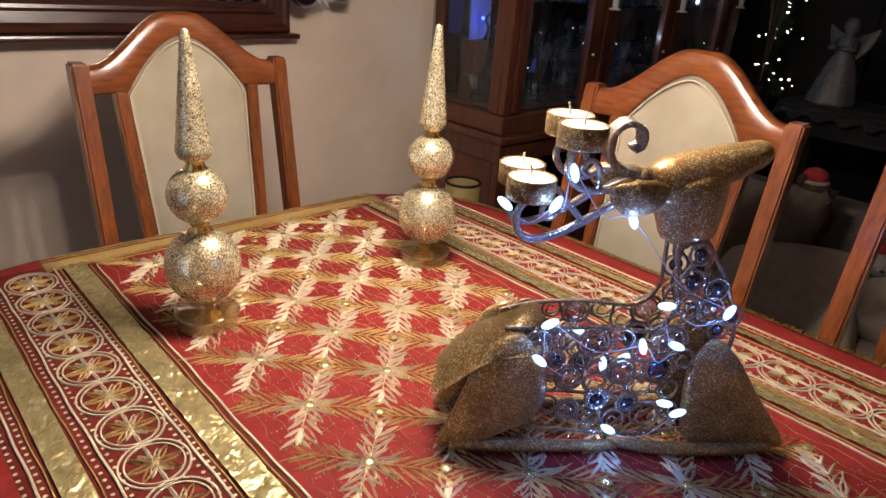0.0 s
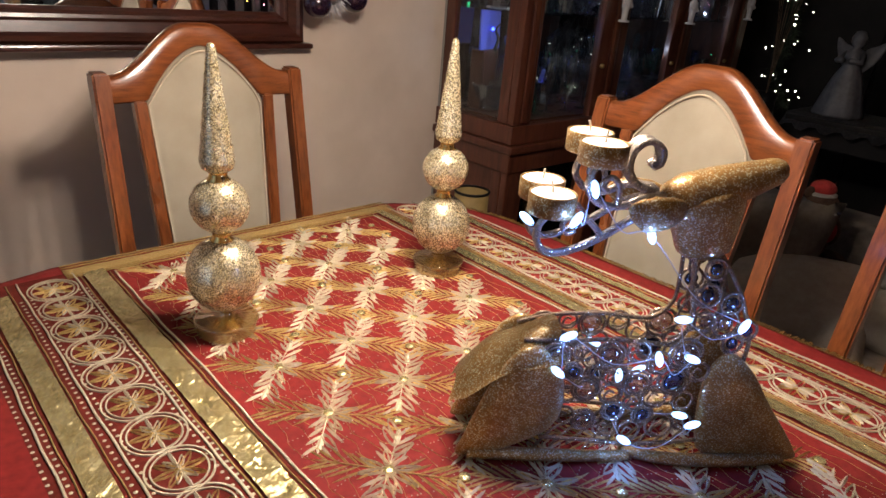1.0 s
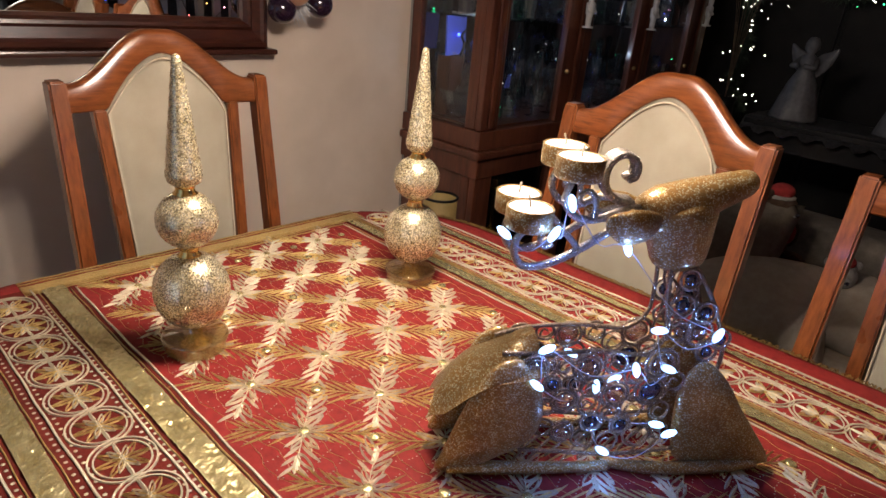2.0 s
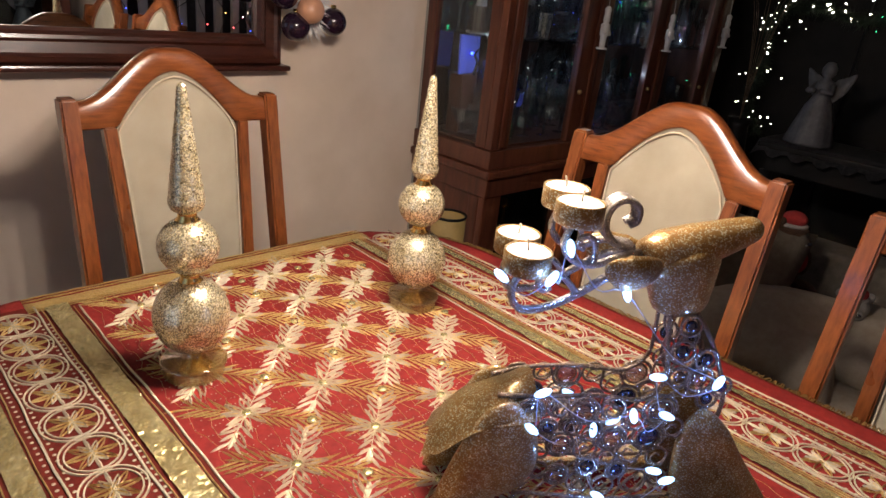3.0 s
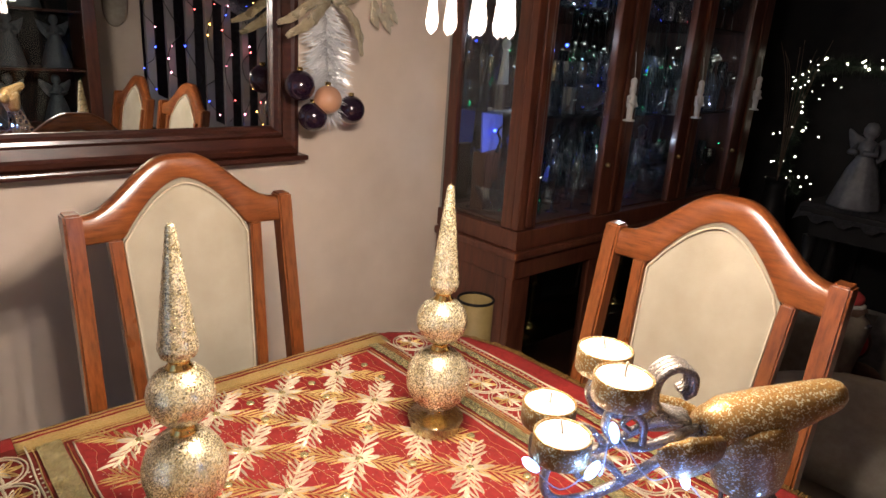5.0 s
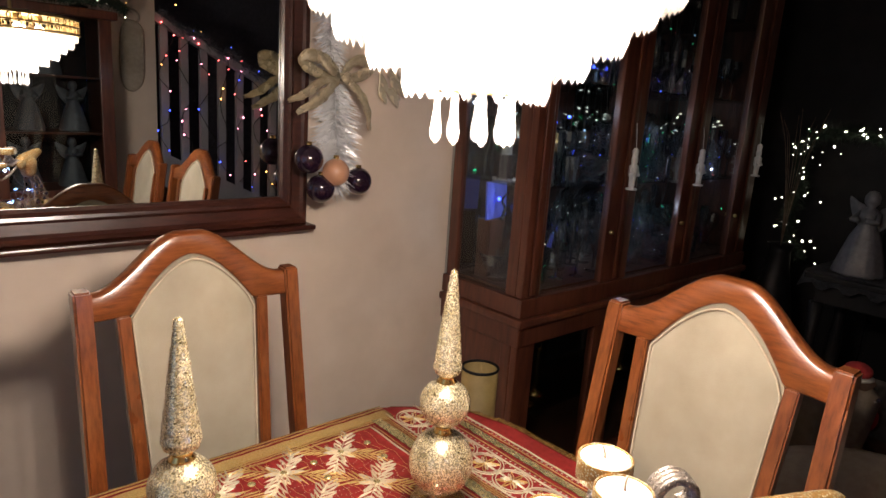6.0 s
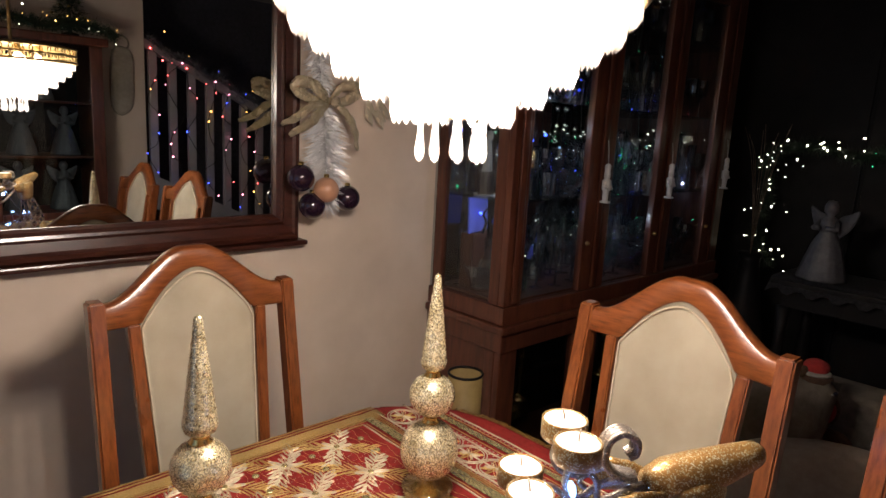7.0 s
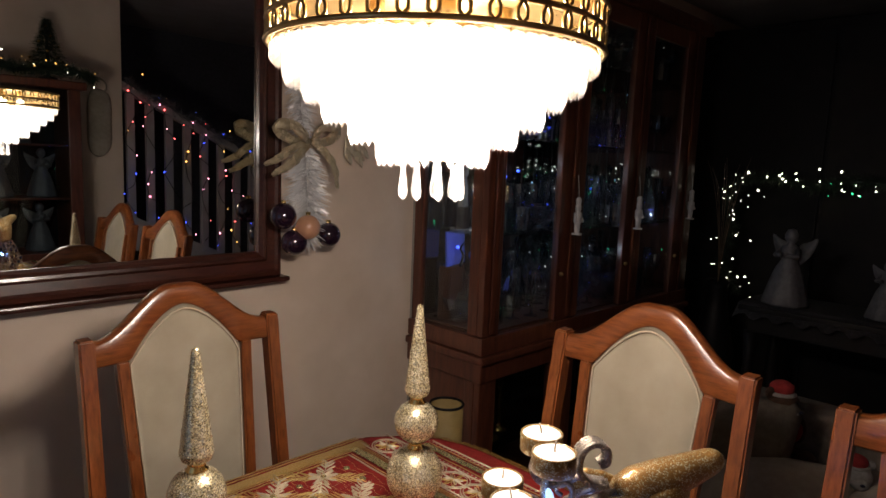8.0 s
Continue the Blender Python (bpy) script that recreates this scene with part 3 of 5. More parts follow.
def ribbon(x0, x1, y0, y1):
    """Stiff lame tape, flat with soft folds and a few sharp creases across it."""
    bm = bmesh.new()
    nx, ny = max(4, int((x1 - x0) / 0.004)), max(4, int((y1 - y0) / 0.004))

    def high(x, y):
        v = Vector((x * 60, y * 60, 1.7))
        w = Vector((x * 95 + y * 40, y * 70 - x * 50, 4.1))
        return CZ + 0.0026 + 0.0016 * noise.noise(v) + 0.0030 * (0.35 - abs(noise.noise(w))) + 0.0006 * noise.noise(Vector((x * 170, y * 170, 3)))

    g = [[bm.verts.new((x, y, high(x, y))) for y in [y0 + (y1 - y0) * j / ny for j in range(ny + 1)]] for x in [x0 + (x1 - x0) * i / nx for i in range(nx + 1)]]
    for i in range(nx):
        for j in range(ny):
            bm.faces.new((g[i][j], g[i + 1][j], g[i + 1][j + 1], g[i][j + 1]))
    return bm


BOT = EY0
for x0, x1, y1 in ((0.104, 0.3225, 1.205),):
    part("border_band", prism(((x0, BOT), (x1, BOT), (x1, y1), (x0 + 0.04, y1), (x0, y1 - 0.045)), CZ - 0.001, CZ + 0.0003), BANDCLOTH, cloth, "maroon border band", smooth=False)
for x0, x1, y1 in ((0.274, 0.308, 1.19), (0.133, 0.161, 1.16), (0.895, 0.918, 1.19), (1.044, 1.062, 1.10)):
    part("gold_ribbon", ribbon(x0, x1, BOT, y1), LAME, cloth, "crinkled gold lame ribbon", smooth=False)


def cord(pts, r=0.0017):
    return tube([(x, y, CZ + 0.0012) for x, y in pts], r, 4)


for x in (0.3125, 0.3205, 0.269, 0.261, 0.180, 0.1655, 0.128, 0.116, 0.888, 0.880, 0.922, 0.927, 0.932, 0.940, 1.020, 1.035, 1.071, 1.084):
    top = 1.172 if 0.31 < x < 0.33 or 0.87 < x < 0.89 else (1.10 if x > 1.03 or x < 0.13 else 1.2)
    slim = x in (0.3125, 0.269, 0.1655, 0.128, 0.888, 0.922, 0.927, 0.932, 1.035, 1.071)
    part("gold_cord", cord([(x + 0.0006 * math.sin(k * 1.3 + x * 50) + 0.0009 * math.sin(k * 0.37 + x * 20), BOT + (top - BOT) * k / 90) for k in range(91)], 0.0011 if slim else 0.0020), THREAD if slim else FLASHTHREAD, cloth)
for y, r in ((1.172, 0.0016), (1.182, 0.0012), (1.188, 0.0012), (1.193, 0.0020), (1.1975, 0.0018), (1.202, 0.0020), (1.2065, 0.0018), (1.211, 0.0020), (1.2155, 0.0014), (1.226, 0.0016), (1.236, 0.0014)):
    xa, xb = (0.3205, 0.880) if y < 1.18 else (0.25, 0.95)
    part("gold_cord", cord([(xa + (xb - xa) * k / 40, y + 0.001 * math.sin(k * 1.9 + y * 90)) for k in range(41)], r), THREAD, cloth)
edge_leaves = bmesh.new()
for k in range(46):
    x = 0.262 + 0.0148 * k
    for sgn in (-1, 1):
        stitch_leaf(edge_leaves, (x, 1.231), math.pi + sgn * 0.5 if k % 2 else sgn * 0.5, 0.015, 0.0018)
        stitch_leaf(edge_leaves, (x, 1.204), math.pi + sgn * 0.45, 0.018, 0.0020, 0.0046)
part("edge_leaves", edge_leaves, THREAD, cloth, "worked leaf edging in dull gold thread", smooth=False)


def oval(rx, ry, t):
    return finish(tube([(rx * math.cos(2 * math.pi * k / 28), ry * math.sin(2 * math.pi * k / 28), 0.001) for k in range(28)], t, 4, closed=True), "medallion_ring", FLASHTHREAD, False)


def medallion():
    """A star of outlined leaves."""
    bm = bmesh.new()
    boss(bm, [loop_leaf(bm, (0.003 * math.cos(k * math.pi / 4), 0.003 * math.sin(k * math.pi / 4)), k * math.pi / 4, 0.026, 0.0042, 0.0016) for k in (0, 1, 3, 4, 5, 7)])
    return finish(bm, "medallion", THREAD, False)


def spine():
    """The bright stitched leaves that chain the rings together."""
    bm = bmesh.new()
    roots = []
    for q in (1, -1):
        for d in (-0.5, 0.5):
            roots.append(loop_leaf(bm, (-q * 0.003 * d, q * 0.003), q * math.pi / 2 + d, 0.019, 0.0034, 0.0016))
            if d < 0:
                roots.append(stitch_leaf(bm, (0, q * 0.0032), q * math.pi / 2, 0.034, 0.0026, 0.0032))
    boss(bm, roots)
    return finish(bm, "medallion_spine", FLASHTHREAD, False)


MED, SPINE, OUTER, INNER = medallion(), spine(), oval(0.0358, 0.0388, 0.0015), oval(0.0300, 0.0326, 0.0013)
for x, s, step in ((0.2205, 1.0, 0.0735), (0.980, 1.0, 0.0735)):
    for k in range(25):
        y = 1.150 - step * k
        if y > EY0 + 0.06:
            mm = pose(x + rnd.uniform(-0.001, 0.001), y, CZ + 0.0004, 0, 0, rnd.uniform(-5, 5)) @ Matrix.Diagonal((s, s, 1, 1))
            part("medallion", MED, None, cloth, at=mm)
            part("medallion_ring", OUTER, None, cloth, at=mm)
            part("medallion_ring", INNER, None, cloth, at=mm)
            part("medallion_spine", SPINE, None, cloth, at=mm @ Matrix.Translation((0, 0, 0.0008)))


def sequins(spots, r):
    bm = bmesh.new()
    for x, y in spots:
        q = [bm.verts.new((x + r * math.cos(k * math.pi / 3), y + r * math.sin(k * math.pi / 3), CZ + 0.0009)) for k in range(6)]
        c = bm.verts.new((x + rnd.uniform(-r, r) * 0.3, y, CZ + 0.0018))
        for k in range(6):
            bm.faces.new((q[k], q[(k + 1) % 6], c))
    return bm


spots = [(x, BOT + 0.0125 * k) for x in (0.2655, 0.2545, 0.1865, 0.1725, 0.122, 0.1065, 0.9355, 0.946, 1.0135, 1.0275, 1.0775) for k in range(int((1.15 - BOT) / 0.0125))]
tagged(part("sequin_edging", sequins(spots, 0.0025), FLASHTHREAD, cloth, "rows of small gold sequins", smooth=False), kind="stuff")
spots = []
for k in range(int((1.135 - BOT) / 0.0205)):
    for i in range(86):
        x = 0.335 + 0.006 * i + rnd.uniform(-0.0012, 0.0012)
        if rnd.random() < 0.72:
            spots.append((x, BOT + 0.0205 * k + 0.0065 * math.sin(x * 75 + k * 0.8) + rnd.uniform(-0.001, 0.001)))
ground = bmesh.new()
for i in range(30):
    x = 0.338 + 0.018 * i
    tube([(x + 0.0042 * math.sin(k * 0.62 + i * 1.9) + 0.0012 * math.sin(k * 1.7), BOT + (1.165 - BOT) * k / 220, CZ + 0.0003) for k in range(221)], 0.00030, 3, ground)
tagged(part("ground_stitching", ground, THREAD, cloth, "wavering lines of fine gold stitching", smooth=False), kind="stuff")
tagged(part("sequin_scatter", sequins(spots, 0.0010), FLASHTHREAD, cloth, "tiny scattered gold sequins", smooth=False), kind="stuff")


def fringe():
    bm = bmesh.new()
    path = [(EX1, BOT), (EX1, 0.985), (1.128, 1.03), (1.105, 1.10), (1.05, 1.168)]
    for a, b in zip(path, path[1:]):
        a, b = Vector(a), Vector(b)
        n = int((b - a).length / 0.0026)
        out = Vector(((b - a).y, -(b - a).x)).normalized()
        for k in range(n):
            p = a.lerp(b, (k + rnd.random()) / n)
            l, w = rnd.uniform(0.020, 0.036), 0.0010
            dx, dy = out.x, out.y
            t = Vector((-dy, dx)) * rnd.uniform(-0.006, 0.006)
            z = CZ - 0.001
            q = [(p.x, p.y, z + 0.002), (p.x + dx * l * 0.5 + t.x * 0.5, p.y + dy * l * 0.5 + t.y * 0.5, z + 0.001), (p.x + dx * l * 0.95 + t.x, p.y + dy * l * 0.95 + t.y, z - l * 0.3)]
            tube(q, w, 3, bm, 0.6)
    return bm


tagged(part("fringe", fringe(), FRINGE, cloth, "short gold-brown fringe", smooth=False), kind="stuff")


# ---- finials ----
def finial(x, y, kr, top, turn, label):
    f = thing("glass_finial", label, "ornament", "mercury glass finials on the table", at=(x, y, CZ + 0.002), turn=turn)
    foot = part("foot", lathe(((0, 0), (0.046 * kr, 0), (0.0455 * kr, 0.005), (0.048 * kr, 0.014), (0.0505 * kr, 0.019), (0.050 * kr, 0.022), (0.046 * kr, 0.0235), (0.018, 0.0255), (0.0125, 0.030), (0.0125, 0.037), (0, 0.037)), 40), FOOTGLASS, f, "olive gold glass foot")
    part("foot_core", lathe(((0, 0.003), (0.024, 0.003), (0.020, 0.008), (0.0105, 0.018), (0.0105, 0.040), (0, 0.041)), 24), GOLDMETAL, foot)
    for z0, z1, r in ((0.036, 0.150, 0.0565 * kr), (0.158, 0.239, 0.0440 * kr)):
        c, h = (z0 + z1) / 2, (z1 - z0) / 2
        part("globe", lathe([(max(r * math.cos(a), 0.0), c + h * math.sin(a)) for a in [math.pi * (i / 24 - 0.5) for i in range(25)]], 40), MERCURY, f, "crackled mercury glass globe")
        part("collar", lathe(((0.0135, z1 - 0.006), (0.0165, z1 - 0.003), (0.0125, z1 + 0.001), (0.0125, z1 + 0.009), (0.0165, z1 + 0.012), (0.0, z1 + 0.013)), 24), GOLDMETAL, f)
    part("lower_collar", lathe(((0.0125, 0.032), (0.0125, 0.038), (0.0170, 0.0405), (0.0135, 0.044), (0.0, 0.044)), 24), GOLDMETAL, f)
    prof = [(0.0, 0.246), (0.014, 0.247), (0.021, 0.252), (0.0238, 0.260)]
    prof += [(0.0238 + (0.0058 - 0.0238) * t + 0.0004 * math.sin(t * 60), 0.262 + (top - 0.268) * t) for t in [i / 30 for i in range(31)]]
    prof += [(0.0045, top - 0.003), (0.0, top)]
    part("spire", lathe(prof, 28), MERCURY, f, "tapering mercury glass spire")
    return f


finial(0.390, 0.881, 0.925, 0.416, 0, "gold mercury glass finial with two globes and a spire")
finial(0.808, 0.871, 0.945, 0.424, 40, "taller-spired gold mercury glass finial with two globes")


# ---- mirror ----
mirror = thing("wall_mirror", "large wall mirror in a moulded dark mahogany frame", "mirror", at=(0, WY - 0.012, 0))
MX0, MX1, MZ0, MZ1 = 0.10, 1.09, 1.062, 2.10
mirror.matrix_basis = pose(0, WY - 0.012, 0, 0.25, 0, 1.2)
part("mirror_glass", boxed(MX0 + 0.05, MX1 - 0.05, -0.022, -0.003, MZ0 + 0.04, MZ1 - 0.05), MIRRORGLASS, mirror, "clear mirror glass with a bevelled edge", smooth=False)


def moulding(a, b, width, inward, name):
    """A frame side from a to b with a stepped section; inward: towards the glass."""
    a, b, inward = Vector(a), Vector(b), Vector(inward)
    d = (b - a).normalized()
    sec = ((0, 0), (0, 0.040), (0.006, 0.048), (0.018, 0.050), (0.026, 0.044), (0.050, 0.040), (0.058, 0.046), (0.066, 0.044), (0.074, 0.032), (width, 0.028), (width, 0))
    bm = bmesh.new()
    rings = []
    for p, s in ((a, 1), (b, -1)):
        rings.append([bm.verts.new(p + inward * w + d * (s * w) + Vector((0, -h, 0))) for w, h in sec])
    n = len(sec)
    for k in range(n):
        bm.faces.new((rings[0][k], rings[1][k], rings[1][(k + 1) % n], rings[0][(k + 1) % n]))
    bm.faces.new(rings[0]), bm.faces.new(rings[1][::-1])
    bmesh.ops.recalc_face_normals(bm, faces=bm.faces)
    part(name, bm, DARKWOOD, mirror, smooth=False)


moulding((MX0, 0, MZ0), (MX1, 0, MZ0), 0.082, (0, 0, 1), "frame_bottom")
moulding((MX1, 0, MZ0), (MX1, 0, MZ1), 0.082, (-1, 0, 0), "frame_side")
moulding((MX1, 0, MZ1), (MX0, 0, MZ1), 0.082, (0, 0, -1), "frame_top")
moulding((MX0, 0, MZ1), (MX0, 0, MZ0), 0.082, (1, 0, 0), "frame_side")
part("frame_ledge", boxed(MX0 - 0.02, MX1 + 0.022, -0.062, 0, MZ0 - 0.016, MZ0 - 0.001, bev=0.005), DARKWOOD, mirror, smooth=False)


# ---- chandelier ----
chand = thing("chandelier", "round tiered crystal chandelier with a pierced brass rim, lit", "chandelier", at=(LX, LY, 0))
part("ceiling_rose", lathe(((0, H), (0.06, H), (0.055, H - 0.02), (0.012, H - 0.04), (0, H - 0.04)), 24), BRASS, chand)
part("hanging_rod", lathe(((0.006, 1.64), (0.006, H - 0.03)), 10), BRASS, chand)
part("top_plate", lathe(((0, 1.646), (0.19, 1.642), (0.208, 1.638), (0.208, 1.635), (0.0, 1.638)), 40), BRASS, chand)
rim = bmesh.new()
for z, r in ((1.582, 0.2140), (1.607, 0.2125), (1.633, 0.2140)):
    tube([(r * math.cos(2 * math.pi * k / 64), r * math.sin(2 * math.pi * k / 64), z) for k in range(64)], 0.0038, 6, rim, closed=True)
for k in range(44):
    a = 2 * math.pi * k / 44
    for z0, z1 in ((1.583, 1.606), (1.608, 1.632)):
        for s in (-1, 1):
            aa = a + s * 0.028
            tube([(0.2130 * math.cos(a + s * b), 0.2130 * math.sin(a + s * b), z0 + (z1 - z0) * t) for t, b in ((0, 0.07), (0.25, 0.045), (0.6, 0.045), (0.85, 0.06), (1, 0.07))], 0.0024, 4, rim)
part("pierced_rim", rim, BRASS, chand, "pierced brass gallery rim")


def drop_mesh(l, w, kind):
    bm = bmesh.new()
    if kind == "prism":
        prof = ((0, 0), (w * 0.7, -0.002), (w * 0.92, -l * 0.1), (w, -l * 0.74), (0, -l))
        lathe(prof, 4, bm, Matrix.Diagonal((1, 0.55, 1, 1)) @ Matrix.Rotation(math.pi / 4, 4, "Z"))
    else:
        prof = ((0, 0), (w * 0.45, -l * 0.06), (w * 0.5, -l * 0.3), (w, -l * 0.75), (w * 0.8, -l * 0.9), (0, -l))
        lathe(prof, 6, bm)
    return finish(bm, "crystal_drop", CRYSTAL, False)


PRISMS = {}
for r, n, z1, l, w in ((0.205, 78, 1.578, 0.024, 0.0105), (0.190, 74, 1.576, 0.047, 0.0105), (0.166, 64, 1.564, 0.054, 0.0105), (0.141, 55, 1.540, 0.056, 0.0105), (0.107, 42, 1.512, 0.053, 0.0105), (0.071, 28, 1.486, 0.052, 0.0105), (0.040, 9, 1.441, 0.050, 0.0062)):
    me = drop_mesh(l, w, "pear" if r < 0.05 else "prism")
    ringb = tube([(r * math.cos(2 * math.pi * k / 40), r * math.sin(2 * math.pi * k / 40), z1 + 0.003) for k in range(40)], 0.0014, 5, closed=True)
    tier = part("tier_ring", ringb, BRASS, chand)
    for k in range(n):
        a = 2 * math.pi * k / n
        part("crystal_drop", me, None, tier, at=pose(r * math.cos(a), r * math.sin(a), z1, 0, 0, math.degrees(a) + 90 + rnd.uniform(-8, 8)))
for i in range(5):
    a = 2 * math.pi * i / 5 + 0.3
    part("bulb", ball(bmesh.new(), (0.085 * math.cos(a), 0.085 * math.sin(a), 1.581), (0.016, 0.016, 0.026)), BULB, chand, "glowing warm candle bulb")
    part("bulb_holder", tube([(0.085 * math.cos(a), 0.085 * math.sin(a), z) for z in (1.606, 1.637)], 0.012, 8), BRASS, chand)


# ---- reindeer candle holder ----
DEER = (0.498, 0.496, CZ + 0.003)
deer = thing("reindeer_candle_holder", "gold glittered metal reindeer candle holder with scrollwork, gems and fairy lights", "candle holder", at=DEER, turn=-38.6)


def curve(pts, k=6, closed=False):
    """A smooth line through points."""
    p = [Vector(q) for q in pts]
    n, out = len(p), []
    for i in range(n if closed else n - 1):
        a, b, c, d = (p[(i + j) % n] if closed else p[min(max(i + j, 0), n - 1)] for j in (-1, 0, 1, 2))
        for t in [j / k for j in range(k)]:
            out.append(0.5 * ((2 * b) + (c - a) * t + (2 * a - 5 * b + 4 * c - d) * t * t + (3 * b - a - 3 * c + d) * t ** 3))
    return out if closed else out + [p[-1]]


def pillow(outline, y0, side, deep, thin=0.004):
    """A beaten metal shell: a smooth outline in the deer's side plane, domed outwards."""
    line = curve([(s, 0, h) for s, h in outline], 5, True)
    c = sum(line, Vector()) / len(line)
    bm = bmesh.new()
    rings = []
    for k, dome in ((0.93, -thin), (1.0, 0.0), (0.985, 0.30), (0.93, 0.52), (0.82, 0.74), (0.66, 0.89), (0.45, 0.97), (0.2, 1.0)):
        y = y0 + side * (deep * dome if dome >= 0 else dome)
        rings.append([bm.verts.new((c.x + (p.x - c.x) * k, y, c.z + (p.z - c.z) * k)) for p in line])
    n = len(line)
    for a, b in zip(rings, rings[1:]):
        for i in range(n):
            bm.faces.new((a[i], a[(i + 1) % n], b[(i + 1) % n], b[i]))
    bm.faces.new(rings[0][::-1]), bm.faces.new(rings[-1])
    bmesh.ops.recalc_face_normals(bm, faces=bm.faces)
    return bm


HAUNCH = ((0.0, 0.004), (0.006, 0.028), (0.022, 0.078), (0.036, 0.112), (0.056, 0.144), (0.083, 0.151), (0.106, 0.126), (0.117, 0.082), (0.105, 0.045), (0.070, 0.022), (0.035, 0.006))
CHEST = ((0.283, 0.036), (0.276, 0.083), (0.278, 0.126), (0.298, 0.150), (0.330, 0.128), (0.362, 0.085), (0.412, 0.020), (0.408, 0.004), (0.34, 0.004), (0.296, 0.012))
for side in (-1, 1):
    part("haunch", pillow(HAUNCH, side * 0.036, side, 0.013), GLITGOLD, deer, "gold glittered hind leg shell")
    part("foreleg", pillow(CHEST, side * 0.034, side, 0.013), GLITGOLD, deer, "gold glittered foreleg shell")
    part("hind_shin", tube(curve([(0.012, side * 0.04, 0.010), (0.08, side * 0.042, 0.009), (0.15, side * 0.042, 0.008), (0.205, side * 0.040, 0.008)]), 0.0085, 8, taper=0.75), GLITGOLD, deer)
    part("fore_shin", tube(curve([(0.395, side * 0.038, 0.010), (0.33, side * 0.046, 0.009), (0.25, side * 0.044, 0.008), (0.197, side * 0.028, 0.008)]), 0.0095, 8, taper=0.7), GLITGOLD, deer)
# rump flap and tail
bm = bmesh.new()
g = {}
for i in range(15):
    t = i / 14
    cx, cz = 0.108 - 0.112 * t, 0.162 - 0.014 * t - 0.060 * t * t
    for j in range(9):
        v = j / 4 - 1
        w = 0.050 * (1 - 0.35 * t ** 2) * (1 if i < 13 else 0.75)
        g[i, j] = bm.verts.new((cx - 0.010 * v * v * t, v * w, cz - 0.022 * v * v + 0.003 * math.sin(9 * t + 3 * v)))
for i in range(14):
    for j in range(8):
        bm.faces.new((g[i, j], g[i + 1, j], g[i + 1, j + 1], g[i, j + 1]))
bmesh.ops.solidify(bm, geom=bm.faces[:], thickness=0.004)
bmesh.ops.recalc_face_normals(bm, faces=bm.faces)
part("tail", bm, GLITGOLD, deer, "gold glittered tail flap")


def blob_along(path, radii, squash=1.0, seg=18):
    """A tapering body along a smooth path, rounded at its ends."""
    pts = curve(path, 6)
    bm = bmesh.new()
    rings = []
    n = len(pts)
    for i, p in enumerate(pts):
        d = (pts[min(i + 1, n - 1)] - pts[max(i - 1, 0)]).normalized()
        side = Vector((0, 1, 0))
        up = d.cross(side).normalized()
        f = i / (n - 1) * (len(radii) - 1)
        a = int(min(f, len(radii) - 2))
        r = radii[a] + (radii[a + 1] - radii[a]) * (f - a)
        cap = min(1.0, math.sqrt(max(1 - (1 - min(i, n - 1 - i) / 3.0) ** 2, 0.05)) if min(i, n - 1 - i) < 3 else 1.0)
        rings.append([bm.verts.new(p + r * cap * (math.cos(2 * math.pi * k / seg) * side * squash + math.sin(2 * math.pi * k / seg) * up)) for k in range(seg)])
    for a, b in zip(rings, rings[1:]):
        for k in range(seg):
            bm.faces.new((a[k], a[(k + 1) % seg], b[(k + 1) % seg], b[k]))
    bm.faces.new(rings[0][::-1]), bm.faces.new(rings[-1])
    bmesh.ops.recalc_face_normals(bm, faces=bm.faces)
    return bm


